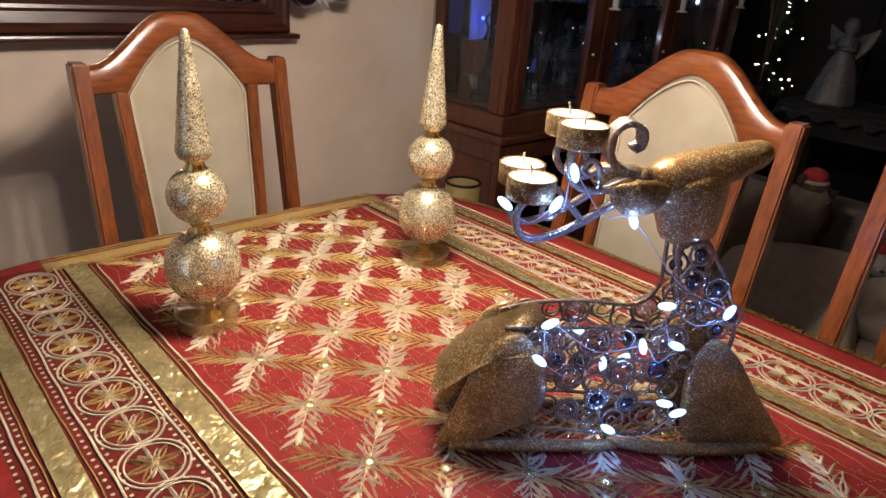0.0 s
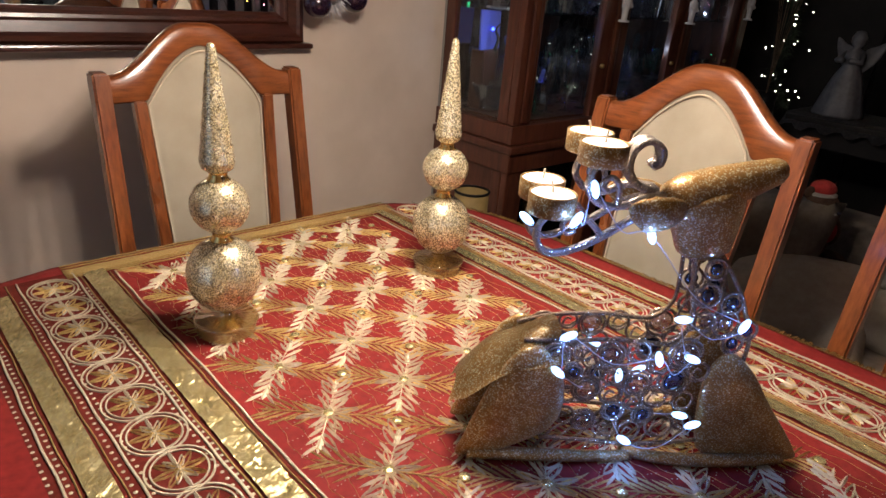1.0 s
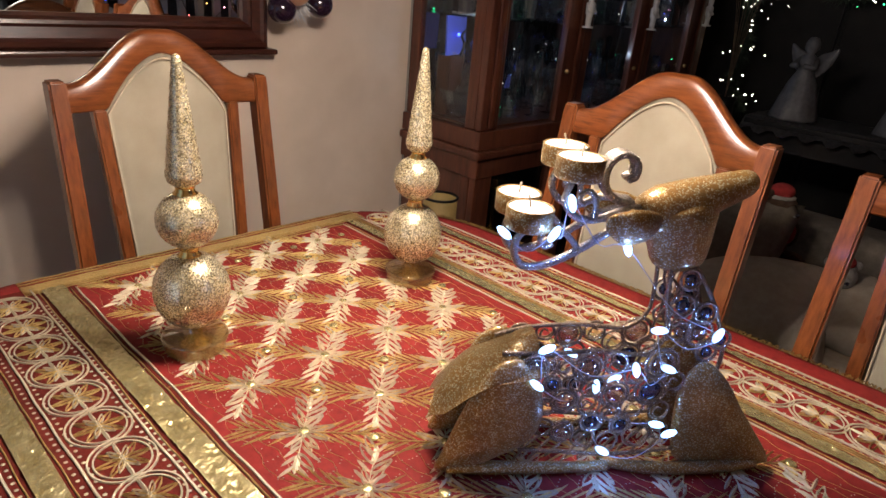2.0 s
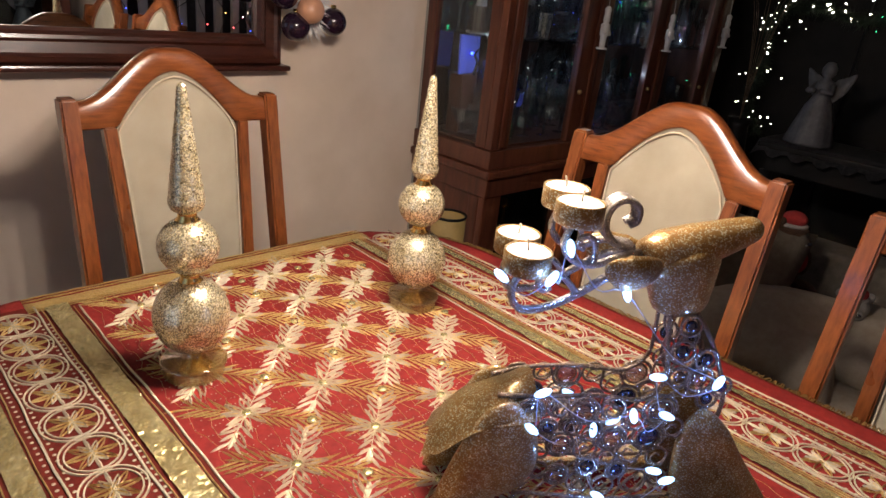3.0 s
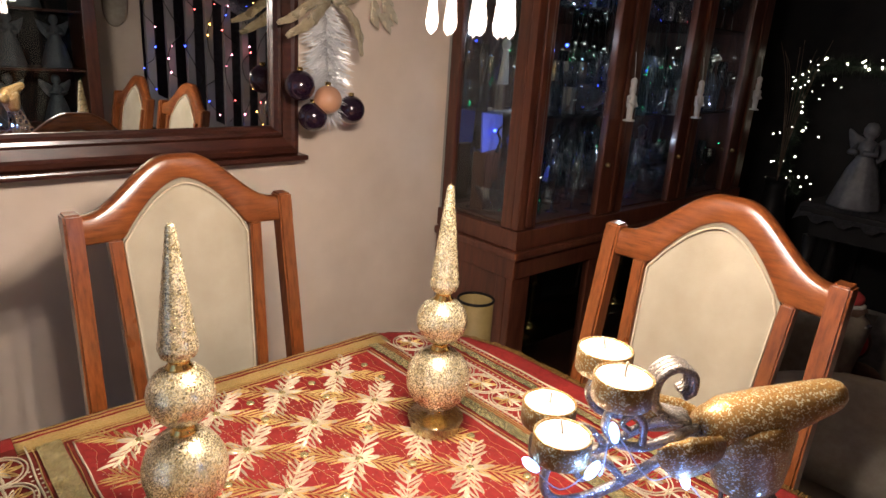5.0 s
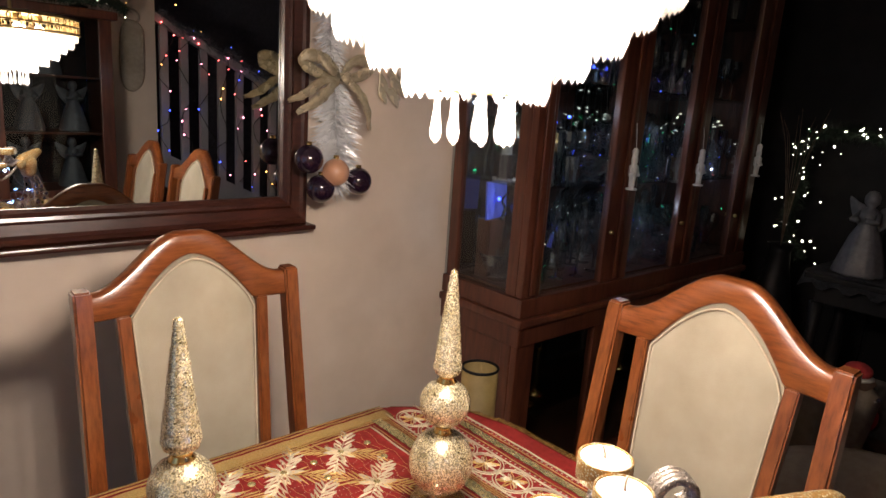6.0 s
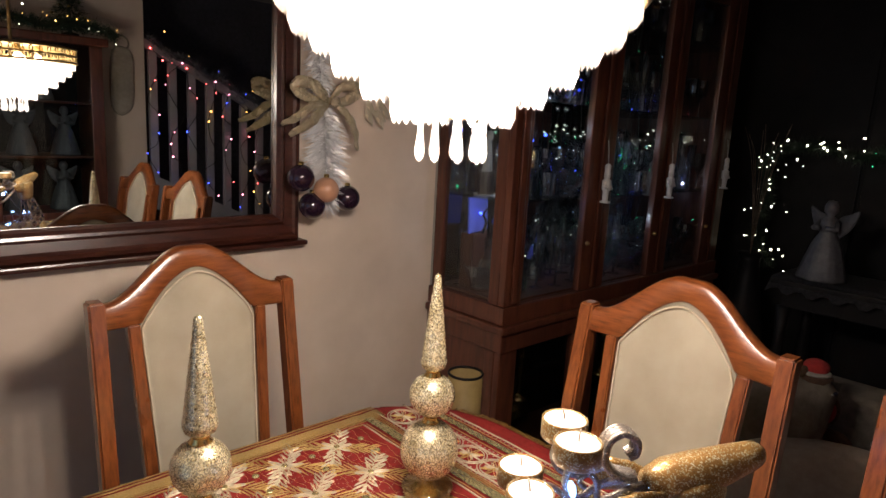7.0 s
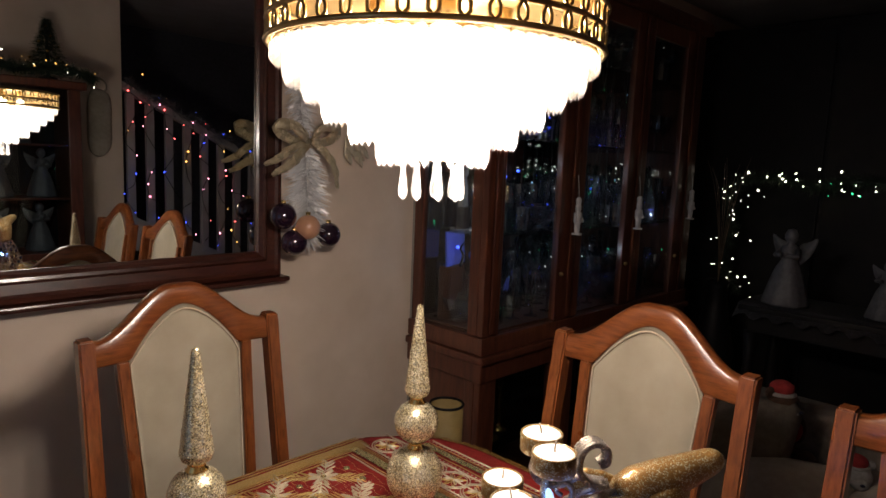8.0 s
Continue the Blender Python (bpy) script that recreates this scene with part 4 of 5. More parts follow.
head = part("head", blob_along([(0.195, 0, 0.308), (0.224, 0, 0.320), (0.257, 0, 0.331), (0.291, 0, 0.344), (0.325, 0, 0.357)], (0.017, 0.026, 0.0245, 0.0190, 0.0120), 0.95), GLITGOLD, deer, "gold glittered head and muzzle")
part("throat", blob_along([(0.238, 0, 0.332), (0.245, 0, 0.310), (0.251, 0, 0.284), (0.256, 0, 0.250)], (0.036, 0.0425, 0.0360, 0.0275), 0.75, 24), GLITGOLD, head)
for side in (-1, 1):
    part("ear", blob_along([(0.216, side * 0.020, 0.312), (0.196, side * 0.030, 0.310), (0.172, side * 0.035, 0.309), (0.148, side * 0.037, 0.316)], (0.007, 0.017, 0.020, 0.006), 0.42, 14), GLITGOLD, head, "gold glittered ear")
    y = side * 0.025
    ant = part("antler", tube(curve([(0.195, side * 0.010, 0.318), (0.165, y * 0.9, 0.304), (0.128, y, 0.278), (0.098, y, 0.262), (0.074, y, 0.258), (0.062, y, 0.270), (0.062, y, 0.288), (0.072, y, 0.301)]), 0.0048, 8, taper=0.8), GLITSILVER, deer, "tarnished silver scrolled antler")
    part("antler_branch", tube(curve([(0.192, side * 0.010, 0.322), (0.165, y, 0.322), (0.140, y, 0.312), (0.118, y, 0.316), (0.106, y, 0.332), (0.110, y, 0.350), (0.116, y, 0.356)]), 0.0045, 8, taper=0.8), GLITSILVER, ant)
    part("antler_curl", tube(curve([(0.128, y, 0.280), (0.112, y, 0.296), (0.096, y, 0.300), (0.086, y, 0.290), (0.092, y, 0.280), (0.101, y, 0.284)]), 0.0036, 8, taper=0.7), GLITSILVER, ant)
    part("antler_curl", tube(curve([(0.140, y, 0.312), (0.138, y, 0.334), (0.128, y, 0.342), (0.120, y, 0.334), (0.127, y, 0.327)]), 0.0036, 8, taper=0.7), GLITSILVER, ant)
    for s, h in ((0.1155, 0.377), (0.072, 0.323)):
        part("candle_cup", lathe(((0, h - 0.0215), (0.0235, h - 0.0215), (0.0245, h - 0.020), (0.0245, h), (0.0236, h + 0.0008), (0.0226, h), (0.0226, h - 0.020), (0, h - 0.020)), 30, m=Matrix.Translation((s, y, 0))), GLITGOLD, ant, "glittered tealight cup")

curl = bmesh.new()
for y in (-0.0085, -0.0028, 0.0028, 0.0085):
    tube(curve([(0.186, y, 0.326), (0.165, y, 0.330), (0.152, y, 0.346), (0.153, y, 0.366), (0.167, y, 0.377), (0.182, y, 0.370), (0.184, y, 0.356), (0.176, y, 0.350)]), 0.0044, 7, curl, taper=0.8)
part("top_curl", curl, GLITSILVER, head, "silver glittered curl between the antlers")

# scrollwork body
YS = 0.036


def ring_at(s, h, r, y, tube_r=0.0018):
    return tube([(s + r * math.cos(2 * math.pi * k / 18), y, h + r * math.sin(2 * math.pi * k / 18)) for k in range(18)], tube_r, 5, closed=True)


GEMS = ((0.100, 0.141, 0.0150, 0), (0.160, 0.143, 0.0165, 0), (0.140, 0.098, 0.0155, 0), (0.198, 0.108, 0.0160, 0), (0.143, 0.056, 0.0135, 0), (0.246, 0.148, 0.0190, 0), (0.240, 0.112, 0.0185, 1), (0.212, 0.066, 0.0120, 1), (0.176, 0.070, 0.0130, 1), (0.122, 0.121, 0.0100, 1))
RINGS = ((0.130, 0.146, 0.011), (0.192, 0.148, 0.013), (0.218, 0.135, 0.014), (0.170, 0.118, 0.014), (0.118, 0.090, 0.011), (0.170, 0.092, 0.013), (0.222, 0.090, 0.014), (0.256, 0.085, 0.012), (0.120, 0.062, 0.011), (0.170, 0.048, 0.014), (0.200, 0.042, 0.013), (0.235, 0.050, 0.016), (0.266, 0.125, 0.012), (0.262, 0.056, 0.011), (0.150, 0.122, 0.010), (0.197, 0.082, 0.010))
for side in (-1, 1):
    y = side * YS
    for s, h, r, dark in GEMS:
        rg = part("scroll_ring", ring_at(s, h, r, y, 0.0021), PEWTER, deer, "twisted silver wire ring")
        part("gem", lathe(((0, -0.005), (r * 0.62, -0.003), (r * 0.72, 0), (r * 0.5, 0.0045), (0, 0.006)), 12, m=Matrix.Translation((s, y, h)) @ Matrix.Rotation(side * -math.pi / 2, 4, "X")), DARKGEM if dark else GEM, rg, "dark faceted gem" if dark else "smoky lilac faceted gem")
        part("gem_setting", tube([(s + r * 0.74 * math.cos(2 * math.pi * k / 24), y + side * (0.001 + 0.0012 * (k % 2)), h + r * 0.74 * math.sin(2 * math.pi * k / 24)) for k in range(24)], 0.0014, 5, closed=True), PEWTER, rg)
    for s, h, r in RINGS:
        part("scroll_ring", ring_at(s, h, r, y), PEWTER, deer, "twisted silver wire ring")
        part("scroll_wire", tube(curve([(s + r, y, h), (s + r * 0.4, y + side * 0.004, h - r * 0.8), (s - r * 0.5, y, h - r * 0.5), (s - r * 0.2, y, h + r * 0.3), (s + r * 0.3, y, h + r * 0.1)], 4), 0.0013, 5), PEWTER, deer)
    part("back_wire", tube(curve([(0.065, side * 0.020, 0.150), (0.11, side * 0.030, 0.156), (0.17, side * 0.030, 0.160), (0.225, side * 0.030, 0.157), (0.248, side * 0.026, 0.180), (0.246, side * 0.018, 0.215), (0.240, side * 0.014, 0.262)]), 0.0027, 6), PEWTER, deer)
    part("belly_wire", tube(curve([(0.095, side * 0.036, 0.030), (0.15, side * 0.038, 0.028), (0.21, side * 0.038, 0.024), (0.285, side * 0.036, 0.030)]), 0.0025, 6), PEWTER, deer)
    part("chest_wire", tube(curve([(0.322, side * 0.024, 0.125), (0.324, side * 0.022, 0.160), (0.306, side * 0.020, 0.205), (0.285, side * 0.018, 0.240), (0.267, side * 0.014, 0.264)]), 0.0027, 6), PEWTER, deer)
    for s, h, r, dark in ((0.264, 0.246, 0.012, 1), (0.262, 0.214, 0.014, 1), (0.292, 0.206, 0.013, 1), (0.290, 0.180, 0.016, 0), (0.266, 0.182, 0.012, 0), (0.318, 0.172, 0.012, 1), (0.305, 0.155, 0.012, 1)):
        rg = part("scroll_ring", ring_at(s, h, r, side * 0.022, 0.0019), PEWTER, deer, "twisted silver wire ring")
        part("gem", ball(bmesh.new(), (s, side * 0.022, h), (r * 0.6, 0.005, r * 0.6), 10, 6), DARKGEM if dark else GEM, rg)
for k in range(7):
    a = k * 0.9
    part("neck_wire", tube(curve([(0.262 + 0.03 * math.cos(a), 0.02 * math.sin(a), 0.150), (0.275 + 0.026 * math.cos(a + 1.3), 0.02 * math.sin(a + 1.3), 0.190), (0.268 + 0.02 * math.cos(a + 2.6), 0.018 * math.sin(a + 2.6), 0.230), (0.255 + 0.012 * math.cos(a + 3.5), 0.012 * math.sin(a + 3.5), 0.266)]), 0.0017, 5), PEWTER, deer)
for k in range(9):
    s0 = 0.09 + 0.02 * k
    part("base_wire", tube(curve([(s0, -0.035, 0.012 + 0.004 * (k % 3)), (s0 + 0.03, -0.010, 0.022), (s0 + 0.055, 0.015, 0.012), (s0 + 0.085, 0.035, 0.018)]), 0.0018, 5), PEWTER, deer)

# the string of cold white fairy lights wound through it
LEDS = ((0.047, -0.030, 0.296, 40), (0.094, -0.044, 0.302, -60), (0.110, -0.036, 0.332, 75), (0.180, -0.030, 0.284, 70), (0.228, -0.046, 0.196, 0), (0.306, -0.034, 0.184, -65), (0.107, -0.044, 0.170, -25), (0.100, -0.050, 0.128, 40), (0.212, -0.046, 0.146, 75), (0.247, -0.050, 0.150, 20), (0.186, -0.012, 0.100, 85), (0.190, -0.052, 0.040, 30), (0.252, -0.046, 0.072, 10), (0.268, -0.050, 0.062, -20), (0.165, 0.030, 0.120, 30), (0.230, 0.034, 0.080, -30))
lights = thing("fairy_light_string", "cold white LED fairy lights on thin wire, wound through the reindeer", "fairy lights", at=DEER, turn=-38.6)
LEDMESH = finish(ball(bmesh.new(), (0, 0, 0), (0.0100, 0.0042, 0.0042), 10, 8), "led", LED_WHITE)
order = [LEDS[i] for i in (0, 1, 2, 3, 5, 4, 9, 8, 6, 7, 10, 12, 13, 11, 14, 15)]
path = []
for (s, y, h, r), (s2, y2, h2, r2) in zip(order, order[1:]):
    path += [Vector((s, y, h)), Vector(((s + s2) / 2, (y + y2) / 2 - 0.004, (h + h2) / 2 - 0.018))]
path.append(Vector(order[-1][:3]))
part("wire", tube(curve(path, 5), 0.0006, 5), WIRE, lights)
for s, y, h, r in LEDS:
    part("led", LEDMESH, None, lights, at=pose(s, y, h, 0, r, 0))
for s, y, h in ((0.095, -0.046, 0.30), (0.180, -0.034, 0.28), (0.107, -0.050, 0.165), (0.19, -0.056, 0.045), (0.306, -0.042, 0.184), (0.21, -0.05, 0.14)):
    ld = bpy.data.lights.new("led_light", "POINT")
    ld.energy, ld.shadow_soft_size, ld.color = 0.24, 0.006, (0.14, 0.30, 1.0)
    lo = new("led_light", ld)
    lo.location = pose(*DEER, 0, 0, -38.6) @ Vector((s, y - 0.012, h))

for i, (s, y, h) in enumerate(((0.1155, -0.025, 0.377), (0.072, -0.025, 0.323), (0.1155, 0.025, 0.377), (0.072, 0.025, 0.323))):
    p = pose(*DEER, 0, 0, -38.6) @ Vector((s, y, h))
    t = thing("tealight_candle", "unlit white wax tealight with a pale wick in a glittered cup", "candle", "tealights on the reindeer", at=(p.x, p.y, p.z - 0.0195), turn=i * 70)
    part("wax", lathe(((0, 0), (0.0215, 0), (0.0222, 0.002), (0.0222, 0.0185), (0.0205, 0.0198), (0.012, 0.0190), (0, 0.0194)), 30), WAX, t)
    part("wick", tube(curve([(0.001, 0, 0.019), (0.0015, 0.0005, 0.024), (0.004, 0.001, 0.031)], 3), 0.0011, 6), PIPING, t)


# ---- china cabinet against the mirror wall ----
CX0, CX1, CYF, CTOP = 1.685, 3.30, 1.475, 2.12
cab = thing("china_cabinet", "tall mahogany china cabinet with glass doors full of glassware", "cabinet", at=(0, 0, 0))
WB = WY - 0.004
part("base", boxed(CX0 - 0.012, CX1 + 0.012, CYF - 0.012, WB, 0.0, 0.10), CABWOOD, cab, smooth=False)
part("waist_moulding", boxed(CX0 - 0.022, CX1 + 0.022, CYF - 0.024, WB, 0.735, 0.765, bev=0.009), CABWOOD, cab, smooth=False)
part("waist_rail", boxed(CX0 - 0.008, CX1 + 0.008, CYF - 0.008, WB, 0.766, 0.83, bev=0.004), CABWOOD, cab, smooth=False)
part("lower_rail", boxed(CX0 - 0.008, CX1 + 0.008, CYF - 0.008, WB, 0.665, 0.734, bev=0.004), CABWOOD, cab, smooth=False)
part("back_panel", boxed(CX0, CX1, WB - 0.012, WB, 0.101, CTOP), GLINTMIRROR, cab, smooth=False)
part("cabinet_floor", boxed(CX0 + 0.01, CX1 - 0.01, CYF + 0.02, WB - 0.013, 0.101, 0.118), CABWOOD, cab, smooth=False)
part("cornice", boxed(CX0 - 0.03, CX1 + 0.03, CYF - 0.03, WB, CTOP, CTOP + 0.06, bev=0.012), CABWOOD, cab, smooth=False)
POSTS = ((CX0, 1.775), (2.115, 2.28), (2.62, 2.775), (3.11, CX1))
for a, b in POSTS:
    for z0, z1 in ((0.101, 0.664), (0.831, CTOP - 0.001)):
        part("door_stile", boxed(a, b, CYF, CYF + 0.028, z0, z1, bev=0.004), CABWOOD, cab, smooth=False)
    part("fluted_pilaster", boxed((a + b) / 2 - 0.018, (a + b) / 2 + 0.018, CYF - 0.012, CYF - 0.001, 0.84, CTOP - 0.01, bev=0.006), CABWOOD, cab)
for k, ((_, a), (b, _)) in enumerate(zip(POSTS, POSTS[1:])):
    for z0, z1 in ((0.12, 0.664), (0.831, CTOP - 0.001)):
        part("door_pane", boxed(a - 0.004, b + 0.004, CYF + 0.011, CYF + 0.015, z0, z1), PANE, cab, "clear glass door pane", smooth=False)
    part("door_top_rail", boxed(a + 0.001, b - 0.001, CYF, CYF + 0.026, CTOP - 0.08, CTOP - 0.002, bev=0.004), CABWOOD, cab, smooth=False)
    part("door_knob", ball(bmesh.new(), (b + 0.02, CYF - 0.010, 1.02), 0.009, 10, 8), BRASS, cab, "small brass knob")
SHELVES = (0.832, 1.185, 1.53, 1.86)
part("plinth_board", boxed(CX0 + 0.03, CX1 - 0.03, CYF + 0.03, WB - 0.013, 0.831, 0.838), CABWOOD, cab, smooth=False)
for z in SHELVES[1:]:
    part("glass_shelf", boxed(CX0 + 0.03, CX1 - 0.03, CYF + 0.04, WB - 0.014, z, z + 0.006), PANE, cab, "clear glass shelf", smooth=False)
# glazed left side
for z0, z1 in ((0.101, 0.664), (0.831, CTOP - 0.001)):
    for y0, y1 in ((CYF + 0.029, CYF + 0.075), (WB - 0.055, WB - 0.013)):
        part("side_stile", boxed(CX0, CX0 + 0.026, y0, y1, z0, z1, bev=0.004), CABWOOD, cab, smooth=False)
    part("side_stile", boxed(CX1 - 0.026, CX1, CYF + 0.029, WB - 0.013, z0, z1, bev=0.004), CABWOOD, cab, smooth=False)
part("side_pane", boxed(CX0 + 0.010, CX0 + 0.014, CYF + 0.074, WB - 0.054, 0.831, CTOP - 0.001), PANE, cab, "clear glass side pane", smooth=False)
part("side_panel", boxed(CX0 + 0.008, CX0 + 0.02, CYF + 0.074, WB - 0.054, 0.101, 0.664), CABWOOD, cab, smooth=False)

part("lower_shelf", boxed(CX0 + 0.03, CX1 - 0.03, CYF + 0.04, WB - 0.014, 0.36, 0.366), PANE, cab, "clear glass shelf", smooth=False)
STICK = finish(lathe(((0, 0), (0.036, 0), (0.038, 0.006), (0.014, 0.016), (0.008, 0.03), (0.013, 0.06), (0.007, 0.09), (0.012, 0.13), (0.007, 0.17), (0.02, 0.185), (0.012, 0.19), (0.012, 0.215), (0, 0.216)), 18), "candlestick", GOLDMETAL)
for x, y in ((1.88, 1.58), (1.98, 1.62), (2.36, 1.60), (2.5, 1.58)):
    tagged(part("candlestick", STICK, None, at=pose(x, y, 0.3665)), "polished brass candlestick on a low cabinet shelf", "candlestick", "candlesticks in the cabinet")

# glassware on the shelves
GLASSES = []
for nm, prof, label in (
    ("wine_glass", ((0.030, 0), (0.030, 0.002), (0.006, 0.006), (0.004, 0.07), (0.012, 0.085), (0.031, 0.11), (0.034, 0.14), (0.030, 0.175), (0.0285, 0.175), (0.032, 0.14), (0.028, 0.112), (0.0, 0.09)), "clear stemmed wine glass on a cabinet shelf"),
    ("champagne_flute", ((0.028, 0), (0.028, 0.002), (0.005, 0.006), (0.004, 0.08), (0.012, 0.10), (0.022, 0.15), (0.021, 0.215), (0.0195, 0.215), (0.020, 0.15), (0.0, 0.105)), "clear champagne flute on a cabinet shelf"),
    ("cut_glass_bowl", ((0.035, 0), (0.04, 0.01), (0.030, 0.018), (0.055, 0.045), (0.075, 0.09), (0.078, 0.1), (0.072, 0.092), (0.05, 0.05), (0.0, 0.03)), "cut crystal bowl on a cabinet shelf"),
    ("tumbler", ((0.028, 0), (0.03, 0.004), (0.034, 0.09), (0.032, 0.09), (0.028, 0.01), (0, 0.01)), "clear glass tumbler on a cabinet shelf"),
    ("decanter", ((0.045, 0), (0.05, 0.01), (0.052, 0.09), (0.03, 0.14), (0.014, 0.165), (0.013, 0.21), (0.02, 0.222), (0.012, 0.225), (0.022, 0.255), (0.0, 0.275)), "clear cut glass decanter with stopper on a shelf")):
    GLASSES.append((nm, finish(lathe(prof, 14), nm, STEMGLASS, nm in ("champagne_flute",)), label))
rg2 = random.Random(3)
for zi, z in enumerate(SHELVES):
    x = CX0 + 0.09
    while x < CX1 - 0.08:
        for row in (CYF + 0.10, CYF + 0.21, CYF + 0.30):
            k = rg2.choice((0, 0, 1, 2, 3, 4)) if row < CYF + 0.28 else rg2.choice((0, 1, 4))
            nm, me, label = GLASSES[k]
            o = part(nm, me, None, at=pose(x + rg2.uniform(-0.015, 0.015), row + rg2.uniform(-0.012, 0.012), z + 0.0065, 0, 0, rg2.uniform(0, 90)))
            tagged(o, label, "glassware", "glassware in the china cabinet")
        x += rg2.uniform(0.085, 0.12)
# a few small LED bulbs, and a faintly glowing blue card in the side
for i, (x, y, z, m, c) in enumerate(((1.80, 1.72, 1.12, LED_BLUE, "blue"), (1.93, 1.70, 1.19, LED_GREEN, "green"), (2.42, 1.62, 1.08, LED_BLUE, "blue"), (2.40, 1.62, 0.97, LED_BLUE, "blue"), (2.02, 1.62, 1.42, LED_BLUE, "blue"), (2.96, 1.60, 1.18, LED_BLUE, "blue"), (2.45, 1.60, 1.33, LED_GREEN, "green"), (2.52, 1.6, 1.35, LED_BLUE, "blue"), (1.86, 1.55, 1.40, LED_BLUE, "blue"), (2.9, 1.62, 1.60, LED_RED, "red"), (2.1, 1.6, 1.6, LED_BLUE, "blue"))):
    tagged(part("led_bulb", ball(bmesh.new(), (x, y, z), 0.0055 if i else 0.006, 8, 6), m), f"tiny {c} LED bulb among the glasses in the cabinet", "fairy light", "LED bulbs in the cabinet")
# pale fill lamps near the bulbs, added to brighten the glassware
for x, z in ((2.42, 1.06), (1.80, 1.10), (2.0, 1.45), (2.5, 1.42), (2.96, 1.22)):
    ld = bpy.data.lights.new("cabinet_fill_light", "POINT")
    ld.energy, ld.shadow_soft_size, ld.color = 0.8, 0.004, (0.72, 0.78, 1.0)
    new("cabinet_fill_light", ld).location = (x, 1.60, z)
# glowing beads: some LED bulbs, the rest imitate glints on the glass
string = thing("cabinet_glint_string", "tiny glowing beads for LED bulbs and glints on the glasses", "fairy lights", at=(0, 0, 0))
rl = random.Random(77)
spots = [(rl.uniform(CX0 + 0.08, CX1 - 0.1), rl.uniform(CYF + 0.07, WB - 0.08), rl.choice(SHELVES) + rl.uniform(0.012, 0.27)) for k in range(96)]
for x, y, z in spots:
    part("led", ball(bmesh.new(), (x, y, z), rl.choice((0.0011, 0.0014, 0.0019, 0.0026)), 8, 6), rl.choice((LED_PALE, LED_WHITE, LED_WHITE, LED_PALE, LED_BLUE, LED_GREEN)), string)
spots.sort()
part("cable", tube([Vector(p) + Vector((0, 0.004, -0.004)) for p in spots], 0.0007, 4), DARKWIRE, string)
# the card's brightness is given as a faint emission
card = thing("picture_card", "faintly glowing blue card with dark bird shapes on a wooden stand", "card", at=(1.735, 1.70, 0.839))
part("card_sheet", boxed(0.0, 0.17, -0.003, 0.003, 0.21, 0.345, m=pose(0, 0, 0, -3, 0, 20)), glow("blue_glowing_card", (0.10, 0.13, 0.60), 0.16), card, "blue card with a faint emission", smooth=False)
part("card_stand", boxed(0.02, 0.15, 0.0, 0.05, 0.0, 0.208, bev=0.004, m=pose(0, 0, 0, 0, 0, 20)), CABWOOD, card, smooth=False)
for k in range(2):
    part("bird_shape", tube(curve([(0.05 + 0.06 * k, -0.012, 0.212), (0.07 + 0.06 * k, -0.006, 0.25), (0.055 + 0.06 * k, -0.004, 0.28), (0.08 + 0.06 * k, 0.0, 0.30)], 4), 0.007, 6, taper=0.4), BLACKWOOD, card)


bm = bmesh.new()
for dx, lean in ((-0.022, 0.010), (0.024, -0.012)):
    tube(curve([(dx, 0, 0.0), (dx + lean * 0.4, 0.002, 0.07), (dx + lean, 0, 0.14), (dx + lean * 1.6, 0, 0.20)], 5), 0.019, 12, bm, taper=0.35)
ball(bm, (0.0, 0, 0.215), (0.016, 0.015, 0.020), 14, 10)
lathe(((0, 0), (0.046, 0), (0.046, 0.006), (0, 0.007)), 20, bm)
tagged(part("bisque_figurine", bm, PLASTER, at=pose(1.80, 1.70, 1.1915, 0, 0, 25)), "white bisque figurine with two long tapering wings on a glass shelf", "figurine")


def hung_figure(x, z):
    """A toy soldier tree ornament, as a plain shape."""
    prof = ((0, 0), (0.020, 0), (0.020, 0.006), (0.010, 0.008), (0.012, 0.045), (0.016, 0.050), (0.017, 0.085), (0.009, 0.092), (0.012, 0.100), (0.012, 0.115), (0.010, 0.118), (0.012, 0.140), (0.006, 0.148), (0, 0.150))
    bm = lathe(prof, 12)
    for s in (-1, 1):
        tube([(s * 0.017, 0, 0.083), (s * 0.022, -0.004, 0.065), (s * 0.016, -0.014, 0.052)], 0.005, 6, bm)
    tube([(0, 0, 0.15), (0, 0.004, 0.20), (0, 0.010, 0.235)], 0.0012, 5, bm)
    ob = part("soldier_ornament", bm, PLASTER, at=pose(x, CYF - 0.036, z))
    return tagged(ob, "small white and gold toy soldier ornament hanging on a cabinet stile", "ornament", "ornaments hung on the cabinet")


for x, z in ((2.185, 1.178), (2.675, 1.178), (3.21, 1.205)):
    hung_figure(x, z)

binn = thing("cylinder_bin", "ochre cylindrical bin with a dark rim by the cabinet", "bin", at=(1.553, 1.508, 0))
part("body", lathe(((0, 0), (0.056, 0), (0.057, 0.004), (0.059, 0.612), (0.056, 0.612), (0.054, 0.01), (0, 0.01)), 32), YELLOWPAPER, binn)
part("rim", tube([(0.058 * math.cos(2 * math.pi * k / 32), 0.058 * math.sin(2 * math.pi * k / 32), 0.614) for k in range(32)], 0.0045, 6, closed=True), BLACKWOOD, binn, "dark rim")


# ---- hanging decoration beside the mirror ----
deco = thing("tinsel_swag", "white tinsel swag with champagne bow, dark and peach baubles", "wall decoration", at=(1.117, 1.775, 0))
bm = bmesh.new()
rt = random.Random(9)
for k in range(3000):
    upper = k % 3 == 0
    t = rt.random()
